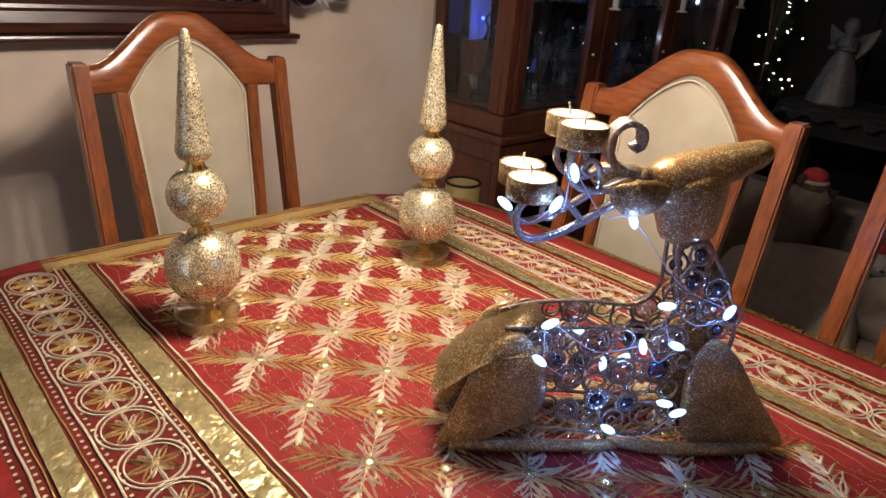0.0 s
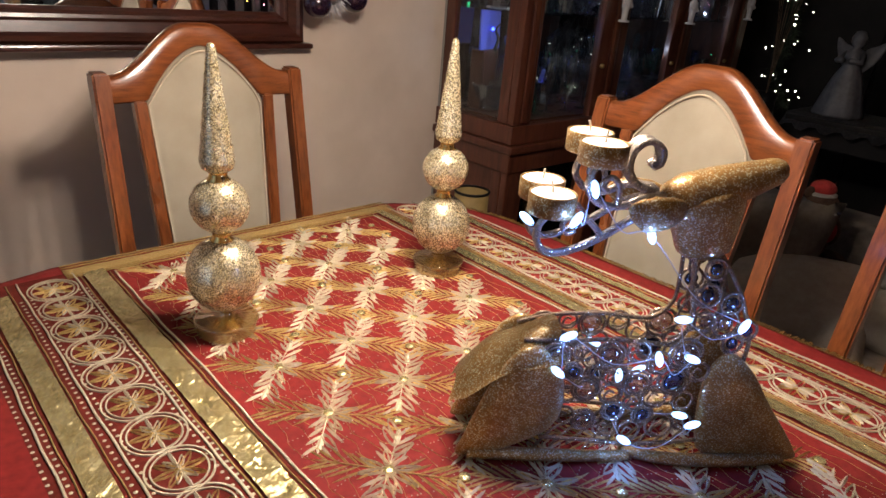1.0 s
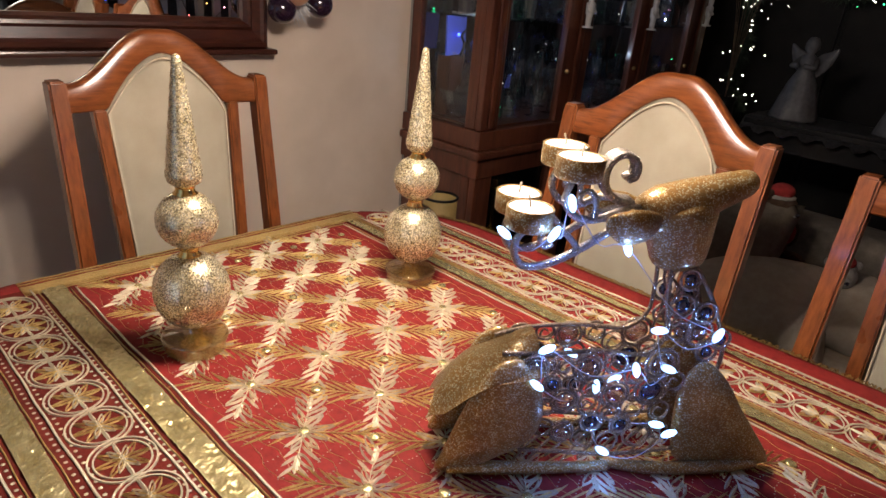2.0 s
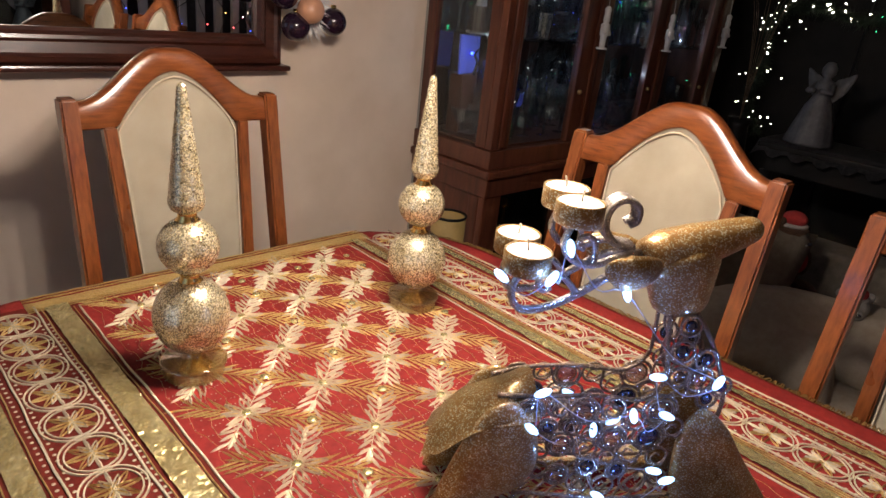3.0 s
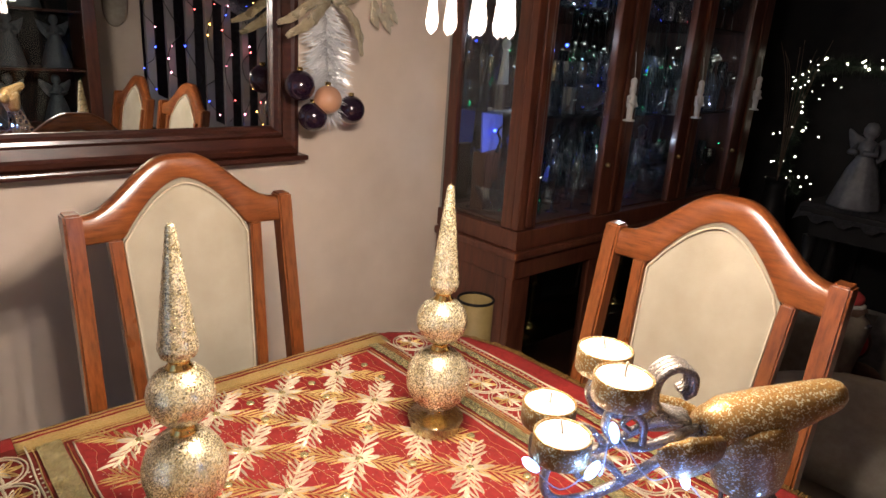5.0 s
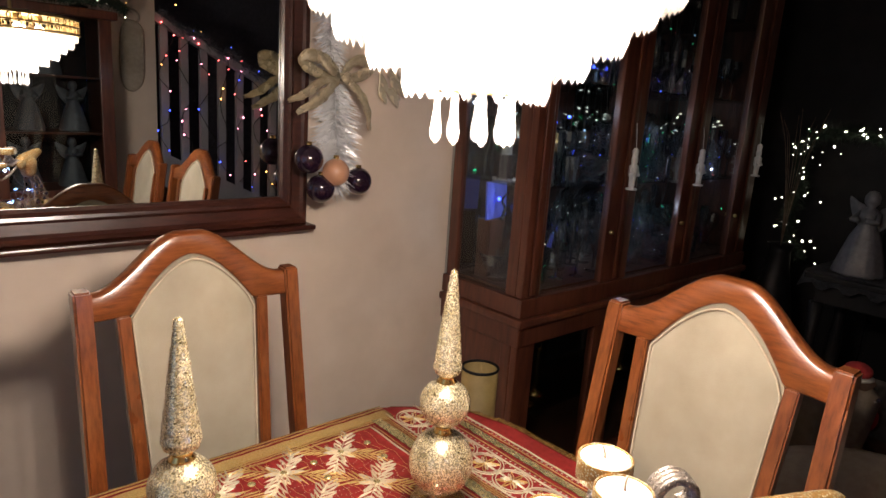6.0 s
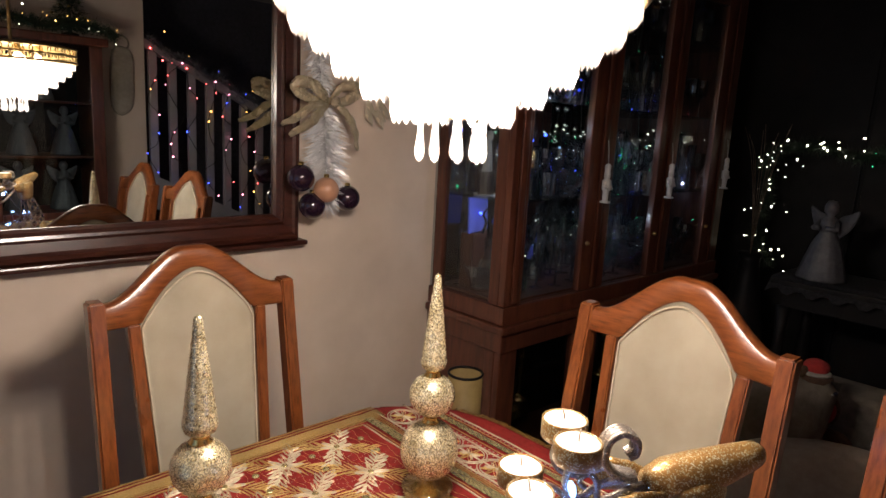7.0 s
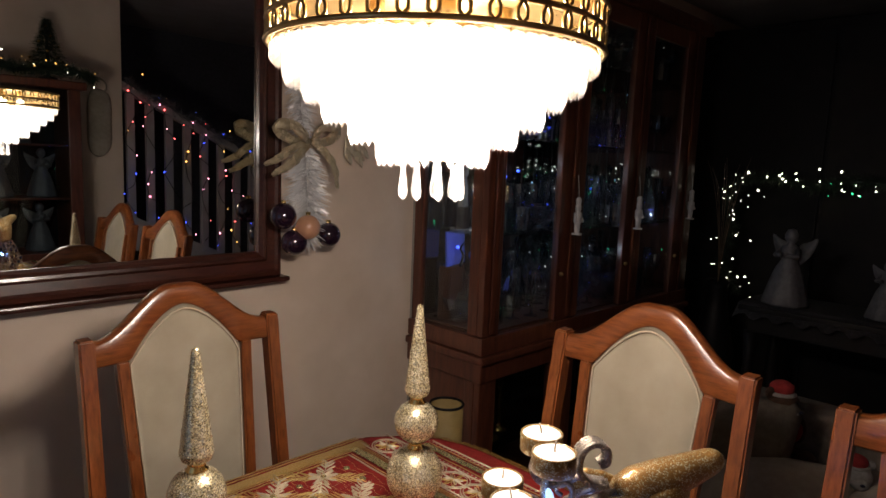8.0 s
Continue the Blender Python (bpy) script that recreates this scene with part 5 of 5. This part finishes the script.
    z = 1.76 - 0.28 * t if upper else 1.47 - 0.30 * t
    c = Vector((0.030 + 0.008 * math.sin(z * 11) - (0.10 * (z - 1.48) if upper else 0), 0.0, z))
    a, l = rt.uniform(0, 2 * math.pi), rt.choice((0.030, 0.045, 0.058, 0.072)) * rt.uniform(0.9, 1.1) * (0.7 if upper else math.sqrt(min(1.0, 0.25 + 3.2 * t, 0.30 + 4 * (1 - t))))
    d = Vector((math.cos(a), math.sin(a) * 0.6, rt.uniform(-0.35, 0.12) - (0.9 * (t - 0.85) / 0.15 if t > 0.85 else 0))).normalized()
    s = Vector((-d.z, 0, d.x)).normalized() * 0.0013
    q = [c, c + d * l * 0.55 + Vector((0, 0, 0.002)), c + d * l + Vector((0, 0, -0.006))]
    v = [bm.verts.new(p + s * w) for p, w in ((q[0], 1), (q[0], -1), (q[1], 1), (q[1], -1), (q[2], 0.3), (q[2], -0.3))]
    bm.faces.new((v[0], v[1], v[3], v[2])), bm.faces.new((v[2], v[3], v[5], v[4]))
tagged(part("tinsel", bm, TINSEL, deco, "bushy white tinsel strands", smooth=False), kind="stuff")


def bow_loop(pts, width):
    line = curve(pts, 6)
    bm = bmesh.new()
    rows = []
    n = len(line)
    for i, p in enumerate(line):
        w = width * (0.35 + 0.65 * math.sin(math.pi * min(max(i / (n - 1), 0.02), 0.98)))
        d = line[min(i + 1, n - 1)] - line[max(i - 1, 0)]
        side = Vector((-d.z, 0, d.x)).normalized() if Vector((d.x, d.z)).length > 1e-6 else Vector((1, 0, 0))
        rows.append([bm.verts.new(p + side * w * f + Vector((0, 0.3 * w * abs(f) - 0.012 - 0.004 * math.sin(i * 1.7 + f * 4), 0))) for f in (-1, -0.5, 0, 0.5, 1)])
    for a, b in zip(rows, rows[1:]):
        for k in range(4):
            bm.faces.new((a[k], b[k], b[k + 1], a[k + 1]))
    bmesh.ops.solidify(bm, geom=bm.faces[:], thickness=0.0015)
    return bm


for pts, w in ((((0.02, -0.03, 1.485), (-0.03, -0.05, 1.525), (-0.085, -0.05, 1.535), (-0.095, -0.04, 1.515), (-0.04, -0.03, 1.49), (0.02, -0.03, 1.485)), 0.018), (((0.02, -0.03, 1.485), (0.05, -0.05, 1.53), (0.10, -0.05, 1.535), (0.105, -0.04, 1.51), (0.06, -0.03, 1.485), (0.02, -0.03, 1.485)), 0.018),
               (((0.02, -0.03, 1.485), (-0.02, -0.06, 1.50), (-0.045, -0.06, 1.52), (-0.06, -0.05, 1.55)), 0.014), (((0.02, -0.03, 1.485), (-0.02, -0.045, 1.455), (-0.06, -0.05, 1.42), (-0.125, -0.05, 1.385)), 0.016), (((0.02, -0.03, 1.485), (-0.05, -0.05, 1.47), (-0.10, -0.05, 1.435), (-0.15, -0.05, 1.415)), 0.013),
               (((0.02, -0.03, 1.485), (0.06, -0.05, 1.46), (0.095, -0.055, 1.41), (0.105, -0.055, 1.345)), 0.013), (((0.03, -0.06, 1.50), (0.02, -0.066, 1.485), (0.012, -0.06, 1.47)), 0.016)):
    part("bow_ribbon", bow_loop(pts, w), CHAMPAGNE, deco, "champagne satin bow loop")
for x, y, z, m, l in ((0.008, -0.05, 1.226, PEACH, "satin peach bauble"), (0.098, -0.03, 1.196, PLUM, "glossy dark plum bauble"), (-0.028, -0.03, 1.178, PLUM, "glossy dark plum bauble"), (-0.07, -0.035, 1.262, PLUM, "glossy dark plum bauble")):
    b = part("bauble", ball(bmesh.new(), (x, y, z), 0.040 if m != PEACH else 0.038, 28, 18), m, deco, l)
    part("bauble_cap", lathe(((0.008, 0.038), (0.008, 0.047), (0, 0.048)), 10, m=Matrix.Translation((x, y, z))), GOLDMETAL, b)
leafy = thing("gilt_leaf_cluster", "small cluster of faded gilt leaves on the wall", "wall decoration", at=(1.36, 1.83, 1.50))
for k in range(7):
    a = k * 0.9
    part("leaf", pillow(((0, 0), (0.012, 0.012), (0.02, 0.035), (0.012, 0.055), (0.004, 0.07), (-0.006, 0.05), (-0.008, 0.02)), 0, -1, 0.004, 0.001), CHAMPAGNE, leafy, at=pose(0.03 * math.cos(a), -0.01, 0.03 * math.sin(a), 0, 140 + 25 * math.sin(k * 2.2), 0))


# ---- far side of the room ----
# black unit added as a backdrop where the far room is only dark
unit = thing("dark_backdrop_unit", "tall black unit added to keep the far room dark", "wall unit", at=(0, 0, 0))
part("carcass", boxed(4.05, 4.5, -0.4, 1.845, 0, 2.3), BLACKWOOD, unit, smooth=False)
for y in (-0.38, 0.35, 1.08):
    part("backdrop_door", boxed(4.028, 4.049, y, y + 0.71, 0.05, 2.25, bev=0.004), BLACKWOOD, unit, smooth=False)
stand = thing("side_table", "black lacquered side table with turned legs and lace runner", "table", at=(0, 0, 0))
part("tabletop", boxed(2.98, 3.42, 0.1, 1.08, 0.835, 0.862, bev=0.006), BLACKWOOD, stand, smooth=False)
part("apron", boxed(3.02, 3.38, 0.14, 1.04, 0.74, 0.834), BLACKWOOD, stand, smooth=False)
for x in (3.03, 3.37):
    for y in (0.15, 1.03):
        part("leg", lathe(((0, 0), (0.02, 0), (0.028, 0.1), (0.018, 0.2), (0.03, 0.45), (0.02, 0.6), (0.03, 0.739), (0, 0.739)), 14, m=Matrix.Translation((x, y, 0))), BLACKWOOD, stand)
bm = bmesh.new()
g = {}
for i in range(41):
    for j in range(9):
        edge = j in (0, 8)
        y = 0.12 + 0.97 * i / 40
        x = 2.965 + 0.4 * j / 8
        g[i, j] = bm.verts.new((x - (0.012 + 0.01 * math.sin(i * 1.6) if j == 0 else 0), y, 0.868 - (0.05 + 0.012 * math.sin(i * 1.6) if j == 0 else 0) + 0.001 * math.sin(i * 2 + j)))
for i in range(40):
    for j in range(8):
        bm.faces.new((g[i, j], g[i + 1, j], g[i + 1, j + 1], g[i, j + 1]))
bmesh.ops.solidify(bm, geom=bm.faces[:], thickness=0.002)
tagged(part("lace_runner", bm, LACE), "lace runner with scalloped edge, dim light put into its grey", "table runner")


def angel(x, y, z, k, label):
    bm = lathe(((0, 0), (0.085, 0), (0.088, 0.01), (0.07, 0.08), (0.05, 0.15), (0.028, 0.20), (0.034, 0.22), (0.030, 0.25), (0.012, 0.262), (0.026, 0.28), (0.027, 0.30), (0.016, 0.322), (0, 0.326)), 20)
    for v in bm.verts:
        a = math.atan2(v.co.y, v.co.x)
        if v.co.z < 0.19:
            v.co.x *= 1 + 0.08 * math.sin(7 * a)
            v.co.y *= 1 + 0.08 * math.sin(7 * a)
    for s in (-1, 1):
        g = pillow(((0, 0.16), (0.03, 0.17), (0.075, 0.22), (0.095, 0.29), (0.06, 0.275), (0.02, 0.25)), 0.028, 1, 0.008)
        for v in g.verts:
            v.co.x *= s
        me = bpy.data.meshes.new("wing")
        g.to_mesh(me)
        g.free()
        bm.from_mesh(me)
        bpy.data.meshes.remove(me)
        tube([(s * 0.03, 0, 0.24), (s * 0.045, -0.03, 0.21), (s * 0.012, -0.055, 0.215)], 0.011, 8, bm)
    bmesh.ops.recalc_face_normals(bm, faces=bm.faces)
    ob = part("angel_figurine", bm, DIMBISQUE, at=pose(x, y, z, 0, 0, -100) @ Matrix.Diagonal((k, k, k, 1)))
    return tagged(ob, label, "figurine")


angel(3.12, 0.93, 0.870, 1.05, "angel figurine standing on lace, dimness put into its grey")
angel(3.15, 0.56, 0.870, 0.75, "smaller angel figurine standing on lace, dimness put into its grey")


def garland(name, pts, label, lamps, n, seed, at=(0, 0, 0), leaf=None):
    """Pine garland: a core wire, needles, and small lit bulbs."""
    e = thing(name, label, "garland", at=at)
    line = curve(pts, 12)
    part("core", tube(line, 0.006, 5), DARKWIRE, e)
    r = random.Random(seed)
    bm = bmesh.new()
    for k in range(n):
        f = r.random() * (len(line) - 1.001)
        c = line[int(f)].lerp(line[int(f) + 1], f - int(f))
        d = Vector((r.gauss(0, 1), r.gauss(0, 1), r.gauss(0, 1))).normalized()
        l = r.uniform(0.03, 0.075)
        s = d.orthogonal().normalized() * 0.0022
        v = [bm.verts.new(c + s), bm.verts.new(c - s), bm.verts.new(c + d * l)]
        bm.faces.new(v)
    tagged(part("needles", bm, leaf or GREENERY, e, smooth=False), kind="stuff")
    for k in range(lamps[0]):
        f = (k + r.uniform(0.2, 0.8)) / lamps[0] * (len(line) - 1.001)
        c = line[int(f)].lerp(line[int(f) + 1], f - int(f)) + Vector((r.gauss(0, 0.034), r.gauss(0, 0.045), r.gauss(0, 0.034)))
        m = lamps[1][k % len(lamps[1])]
        part("led", ball(bmesh.new(), c, r.choice((0.0020, 0.0026, 0.0034, 0.0046)), 8, 6), m, e)
    return e


# more bulbs than the string has; the extra ones imitate tinsel glints
garland("lit_garland", ((3.62, 1.33, 0.80), (3.66, 1.42, 0.95), (3.64, 1.39, 1.15), (3.66, 1.42, 1.32), (3.62, 1.33, 1.41), (3.62, 1.18, 1.43), (3.64, 1.0, 1.39), (3.64, 0.8, 1.43), (3.66, 0.5, 1.40), (3.66, 0.1, 1.42)), "dark pine garland, warm white and green bulbs partly imitating tinsel glints", (92, (LED_PALE,) * 62 + (LED_PALE, LED_GREEN, LED_PALE) * 10), 5200, 21)
spray_t = thing("silver_twig_spray", "spray of glittering silver twigs", "decoration", at=(3.45, 1.36, 0.87))
for k in range(9):
    a = k * 0.7
    part("twig", tube(curve([(0, 0, 0), (0.02 * math.cos(a), 0.02 * math.sin(a), 0.25), (0.07 * math.cos(a), 0.06 * math.sin(a), 0.5), (0.14 * math.cos(a), 0.1 * math.sin(a), 0.62 + 0.05 * math.sin(k * 3))]), 0.0018, 5, taper=0.5), PEWTER, spray_t)
vase = tagged(part("floor_vase", lathe(((0, 0), (0.07, 0), (0.1, 0.2), (0.11, 0.5), (0.06, 0.75), (0.05, 0.84), (0.06, 0.88), (0.05, 0.87), (0.04, 0.8), (0, 0.8)), 24), BLACKWOOD, at=pose(3.45, 1.36, 0)), "tall black floor vase in shadow", "vase")

# armchair with toys
arm = thing("armchair", "low grey-brown upholstered armchair behind the dining chairs", "armchair", at=(0, 0, 0))
part("seat_base", boxed(1.85, 2.6, -0.1, 1.0, 0.05, 0.30, bev=0.03), GREYCLOTH, arm)
part("seat_cushion", boxed(1.80, 2.4, 0.08, 0.82, 0.27, 0.44, bev=0.07), CREAMCLOTH, arm, "cream seat cushion")
part("backrest", boxed(2.4, 2.62, -0.1, 1.0, 0.28, 0.64, bev=0.05), GREYCLOTH, arm)
for y in (-0.1, 0.83):
    part("armrest", boxed(1.86, 2.42, y, y + 0.17, 0.29, 0.55, bev=0.05), GREYCLOTH, arm)


def cushion(x, y, z, m, mat, label, s=0.42):
    bm = bmesh.new()
    bmesh.ops.create_grid(bm, x_segments=14, y_segments=14, size=0.5)
    top = {v: v.co.copy() for v in bm.verts}
    r = bmesh.ops.duplicate(bm, geom=bm.faces[:] + bm.edges[:] + bm.verts[:])
    low = {v for v in r["geom"] if isinstance(v, bmesh.types.BMVert)}
    for v in bm.verts:
        u, w = 2 * v.co.x, 2 * v.co.y
        f = ((1 - u * u) * (1 - w * w)) ** 0.45 if abs(u) < 1 and abs(w) < 1 else 0
        pinch = 1 - 0.10 * (1 - abs(u * w)) * max(abs(u), abs(w)) ** 2
        v.co = Vector((v.co.x * s * pinch, v.co.y * s * pinch, (-1 if v in low else 1) * 0.075 * f + 0.008 * math.sin(5 * u + 3 * w)))
    bmesh.ops.remove_doubles(bm, verts=bm.verts, dist=0.0008)
    bmesh.ops.recalc_face_normals(bm, faces=bm.faces)
    return tagged(part("cushion", bm, mat, at=pose(x, y, z, *m)), label, "cushion", "cushions on the armchair")


cushion(2.03, 0.755, 0.575, (6, -62, 6), GREYCLOTH, "grey-brown cushion leaning on the armchair")
cushion(1.93, 0.56, 0.50, (0, -24, 12), CREAMCLOTH, "cream cushion lying on the armchair seat", 0.42)
cushion(2.07, 0.25, 0.505, (4, -14, -10), CREAMCLOTH, "cream cushion lying on the armchair seat", 0.38)


def plush(name, x, y, z, k, turn, mats, label):
    """A seated soft toy as one plain shape."""
    bm = bmesh.new()
    where = []
    for c, r, mi in (((0, 0, 0.10), (0.085, 0.08, 0.10), 0), ((0, -0.01, 0.245), (0.072, 0.068, 0.065), 0), ((0, -0.07, 0.232), (0.036, 0.034, 0.028), 1), ((-0.06, 0.005, 0.30), (0.024, 0.014, 0.024), 0), ((0.06, 0.005, 0.30), (0.024, 0.014, 0.024), 0),
                     ((-0.085, -0.03, 0.13), (0.03, 0.035, 0.06), 0), ((0.085, -0.03, 0.13), (0.03, 0.035, 0.06), 0), ((-0.06, -0.09, 0.035), (0.036, 0.07, 0.035), 0), ((0.06, -0.09, 0.035), (0.036, 0.07, 0.035), 0), ((0, -0.104, 0.243), (0.011, 0.008, 0.008), 3),
                     ((0, -0.02, 0.182), (0.062, 0.062, 0.020), 2), ((0.02, -0.075, 0.15), (0.03, 0.02, 0.045), 2), ((0, 0.0, 0.315), (0.05, 0.05, 0.035), 2), ((0, 0.0, 0.293), (0.062, 0.06, 0.014), 1)):
        n = len(bm.faces)
        ball(bm, c, r, 14, 9)
        where.append((n, mi))
    bm.faces.ensure_lookup_table()
    for (n, mi), (n2, _) in zip(where, where[1:] + [(len(bm.faces), 0)]):
        for f in bm.faces[n:n2]:
            f.material_index = mi
    ob = part(name, bm, mats[0], at=pose(x, y, z, 0, 0, turn) @ Matrix.Diagonal((k, k, k, 1)))
    for m in mats[1:]:
        ob.data.materials.append(m)
    return tagged(ob, label, "soft toy")


plush("teddy_bear", 2.17, 0.635, 0.545, 0.74, -25, (BROWNPLUSH, WHITEPLUSH, REDPLUSH, DARKGEM), "brown plush bear with white muzzle, red hat and scarf")
plush("soft_toy", 2.12, 0.405, 0.44, 0.62, -60, (WHITEPLUSH, WHITEPLUSH, REDPLUSH, DARKGEM), "white plush toy with a red hat on the armchair")


# ---- behind the camera, as the mirror shows it ----
PY = -1.08
structure("partition_wall", boxed(X0, 1.75, PY - 0.1, PY, 0, H), WALL, "off-white partition wall beside the staircase", "wall")
CAB_TOP = 1.76
cab2 = thing("display_cabinet", "dark wooden glazed display cabinet with pale figurines", "cabinet", at=(0, 0, 0))
DX0, DX1, DY = 0.74, 1.37, -0.72
part("carcass_back", boxed(DX0, DX1, PY + 0.004, PY + 0.02, 0, CAB_TOP), BLACKWOOD, cab2, smooth=False)
for x in (DX0, DX1 - 0.07):
    part("post", boxed(x, x + 0.07, DY - 0.03, DY, 0, CAB_TOP, bev=0.004), CABWOOD, cab2, smooth=False)
    part("side_panel", boxed(x + 0.02, x + 0.04, PY + 0.021, DY - 0.031, 0, CAB_TOP), CABWOOD, cab2, smooth=False)
part("cornice", boxed(DX0 - 0.03, DX1 + 0.03, PY + 0.004, DY + 0.03, CAB_TOP + 0.001, CAB_TOP + 0.05, bev=0.01), CABWOOD, cab2, smooth=False)
part("waist", boxed(DX0 + 0.071, DX1 - 0.071, PY + 0.021, DY, 0.70, 0.78, bev=0.004), CABWOOD, cab2, smooth=False)
part("door_panel", boxed(DX0 + 0.071, DX1 - 0.071, DY - 0.025, DY - 0.005, 0.02, 0.699, bev=0.004), CABWOOD, cab2, smooth=False)
part("door_pane", boxed(DX0 + 0.071, DX1 - 0.071, DY - 0.016, DY - 0.012, 0.781, CAB_TOP), PANE, cab2, "clear glass pane", smooth=False)
for z in (1.10, 1.42):
    part("shelf", boxed(DX0 + 0.045, DX1 - 0.045, PY + 0.021, DY - 0.032, z, z + 0.012), CABWOOD, cab2, smooth=False)
for i, (x, z) in enumerate(((0.93, 0.781), (1.17, 0.781), (0.96, 1.113), (1.19, 1.113), (1.06, 1.433))):
    a = angel(x, -0.88, z, 0.85 + 0.07 * (i % 3), "figurine on a display cabinet shelf, dimness put into its grey")
    a.matrix_basis = pose(x, -0.88, z, 0, 0, 180) @ Matrix.Diagonal((0.9, 0.9, 0.9, 1))
    a["group"] = "figurines in the display cabinet"
garland("cabinet_garland", ((0.68, -0.70, CAB_TOP + 0.09), (0.85, -0.69, CAB_TOP + 0.12), (1.05, -0.70, CAB_TOP + 0.09), (1.25, -0.69, CAB_TOP + 0.12), (1.44, -0.71, CAB_TOP + 0.08)), "gold-flecked pine garland lying on the display cabinet", (26, (LED_AMBER, LED_PALE, LED_AMBER)), 4200, 5)
tree = thing("tabletop_tree", "small dark artificial tree with gold baubles on the display cabinet", "christmas tree", at=(1.24, -0.86, CAB_TOP + 0.051))
part("trunk", lathe(((0, 0), (0.05, 0), (0.05, 0.02), (0.012, 0.03), (0.008, 0.34), (0, 0.34)), 12), DARKWIRE, tree)
rtree = random.Random(31)
bm = bmesh.new()
for k in range(2600):
    h = rtree.random() ** 1.3
    a, rr = rtree.uniform(0, 2 * math.pi), 0.13 * (1 - h) * rtree.uniform(0.15, 1.0)
    c = Vector((rr * math.cos(a), rr * math.sin(a), 0.05 + 0.31 * h - 0.2 * rr))
    d = Vector((math.cos(a) + rtree.gauss(0, 0.5), math.sin(a) + rtree.gauss(0, 0.5), rtree.gauss(-0.1, 0.4))).normalized()
    w = d.orthogonal().normalized() * 0.0018
    bm.faces.new((bm.verts.new(c + w), bm.verts.new(c - w), bm.verts.new(c + d * rtree.uniform(0.02, 0.045))))
tagged(part("needles", bm, GREENERY, tree, smooth=False), kind="stuff")
for k in range(16):
    h, a = (k + 0.5) / 16, k * 2.4
    part("bauble", ball(bmesh.new(), (0.125 * (1 - h) * math.cos(a), 0.125 * (1 - h) * math.sin(a), 0.045 + 0.30 * h), 0.009, 10, 8), GOLDMETAL, tree)
wreath = thing("wall_hanging", "pale lace stocking hanging on the partition wall", "wall decoration", at=(1.60, PY + 0.012, 1.5))
part("hoop", tube([(0.045 * math.cos(2 * math.pi * k / 20), 0.004, 0.33 + 0.045 * math.sin(2 * math.pi * k / 20)) for k in range(20)], 0.006, 6, closed=True), CREAMCLOTH, wreath)
part("cloth_body", pillow(((-0.06, 0.28), (0.06, 0.28), (0.075, 0.1), (0.06, -0.08), (-0.02, -0.14), (-0.08, -0.05)), 0, 1, 0.02), CREAMCLOTH, wreath)

stair = thing("staircase", "staircase with pale grey balusters, wrapped in garland and coloured lights", "staircase", at=(0, 0, 0))
SX0, SX1, SZ0, SZ1 = 1.75, 3.56, 1.89, 1.05
slope = (SZ1 - SZ0) / (SX1 - SX0)
part("newel_post", boxed(SX1, SX1 + 0.09, PY - 0.095, PY - 0.005, 0, SZ1 + 0.12, bev=0.006), GREYPAINT, stair, smooth=False)


def sloped(z_off, h, y0, y1):
    bm = bmesh.new()
    v = [bm.verts.new((x, y, SZ0 + slope * (x - SX0) + z_off + dz)) for x in (SX0 + 0.002, SX1 - 0.002) for y in (y0, y1) for dz in (0, h)]
    for q in ((0, 1, 3, 2), (4, 6, 7, 5), (0, 4, 5, 1), (2, 3, 7, 6), (1, 5, 7, 3), (0, 2, 6, 4)):
        bm.faces.new([v[i] for i in q])
    bmesh.ops.recalc_face_normals(bm, faces=bm.faces)
    bmesh.ops.bevel(bm, geom=bm.edges[:], offset=0.006, segments=2, affect="EDGES")
    return bm


part("handrail", sloped(-0.06, 0.06, PY - 0.08, PY - 0.02), GREYPAINT, stair, smooth=False)
part("string_board", sloped(-1.15, 0.24, PY - 0.075, PY - 0.03), GREYPAINT, stair, smooth=False)
for k in range(13):
    x = SX0 + 0.07 + 0.137 * k
    z = SZ0 + slope * (x - SX0)
    part("baluster", boxed(x - 0.028, x + 0.028, PY - 0.07, PY - 0.035, max(z - 0.93, 0.0), z - 0.055, bev=0.004), GREYPAINT, stair, smooth=False)
for k in range(9):
    x = SX0 + 0.163 * k
    z = SZ0 - 1.02 + slope * (x + 0.163 - SX0)
    if z > 0.05:
        part("tread", boxed(x, x + 0.175, PY - 0.95, PY - 0.08, z - 0.03, z), DARKWOOD, stair, smooth=False)
garland("stair_garland", [(SX0 + 0.05 + 0.13 * k, PY - 0.03, SZ0 + slope * (0.05 + 0.13 * k) + 0.02 * (-1) ** k) for k in range(11)], "frosted pine garland with coloured lights along the stair rail", (16, (LED_AMBER, LED_RED, LED_BLUE)), 4200, 8, leaf=FROST)
strand = thing("coloured_light_string", "string of small coloured fairy lights hanging on the balusters", "fairy lights", at=(0, 0, 0))
rs = random.Random(14)
for k in range(13):
    x = SX0 + 0.07 + 0.137 * k
    z = SZ0 + slope * (x - SX0)
    pts = [(x + 0.05 * math.sin(j * 1.4 + k * 2.3) + rs.uniform(-0.03, 0.03), PY - 0.02, z - 0.05 - 0.09 * j + rs.uniform(-0.035, 0.035)) for j in range(10)]
    part("cable", tube(curve(pts, 4), 0.0025, 4), DARKWIRE, strand)
    for j, p in enumerate(pts):
        if rs.random() < 0.72 and p[2] > 0.3:
            part("led", ball(bmesh.new(), (p[0], p[1] + 0.008, p[2]), rs.choice((0.0038, 0.0048, 0.0058)), 8, 6), rs.choice((LED_RED, LED_AMBER, LED_RED, LED_ROSE, LED_ROSE, LED_BLUE, LED_AMBER)), strand)
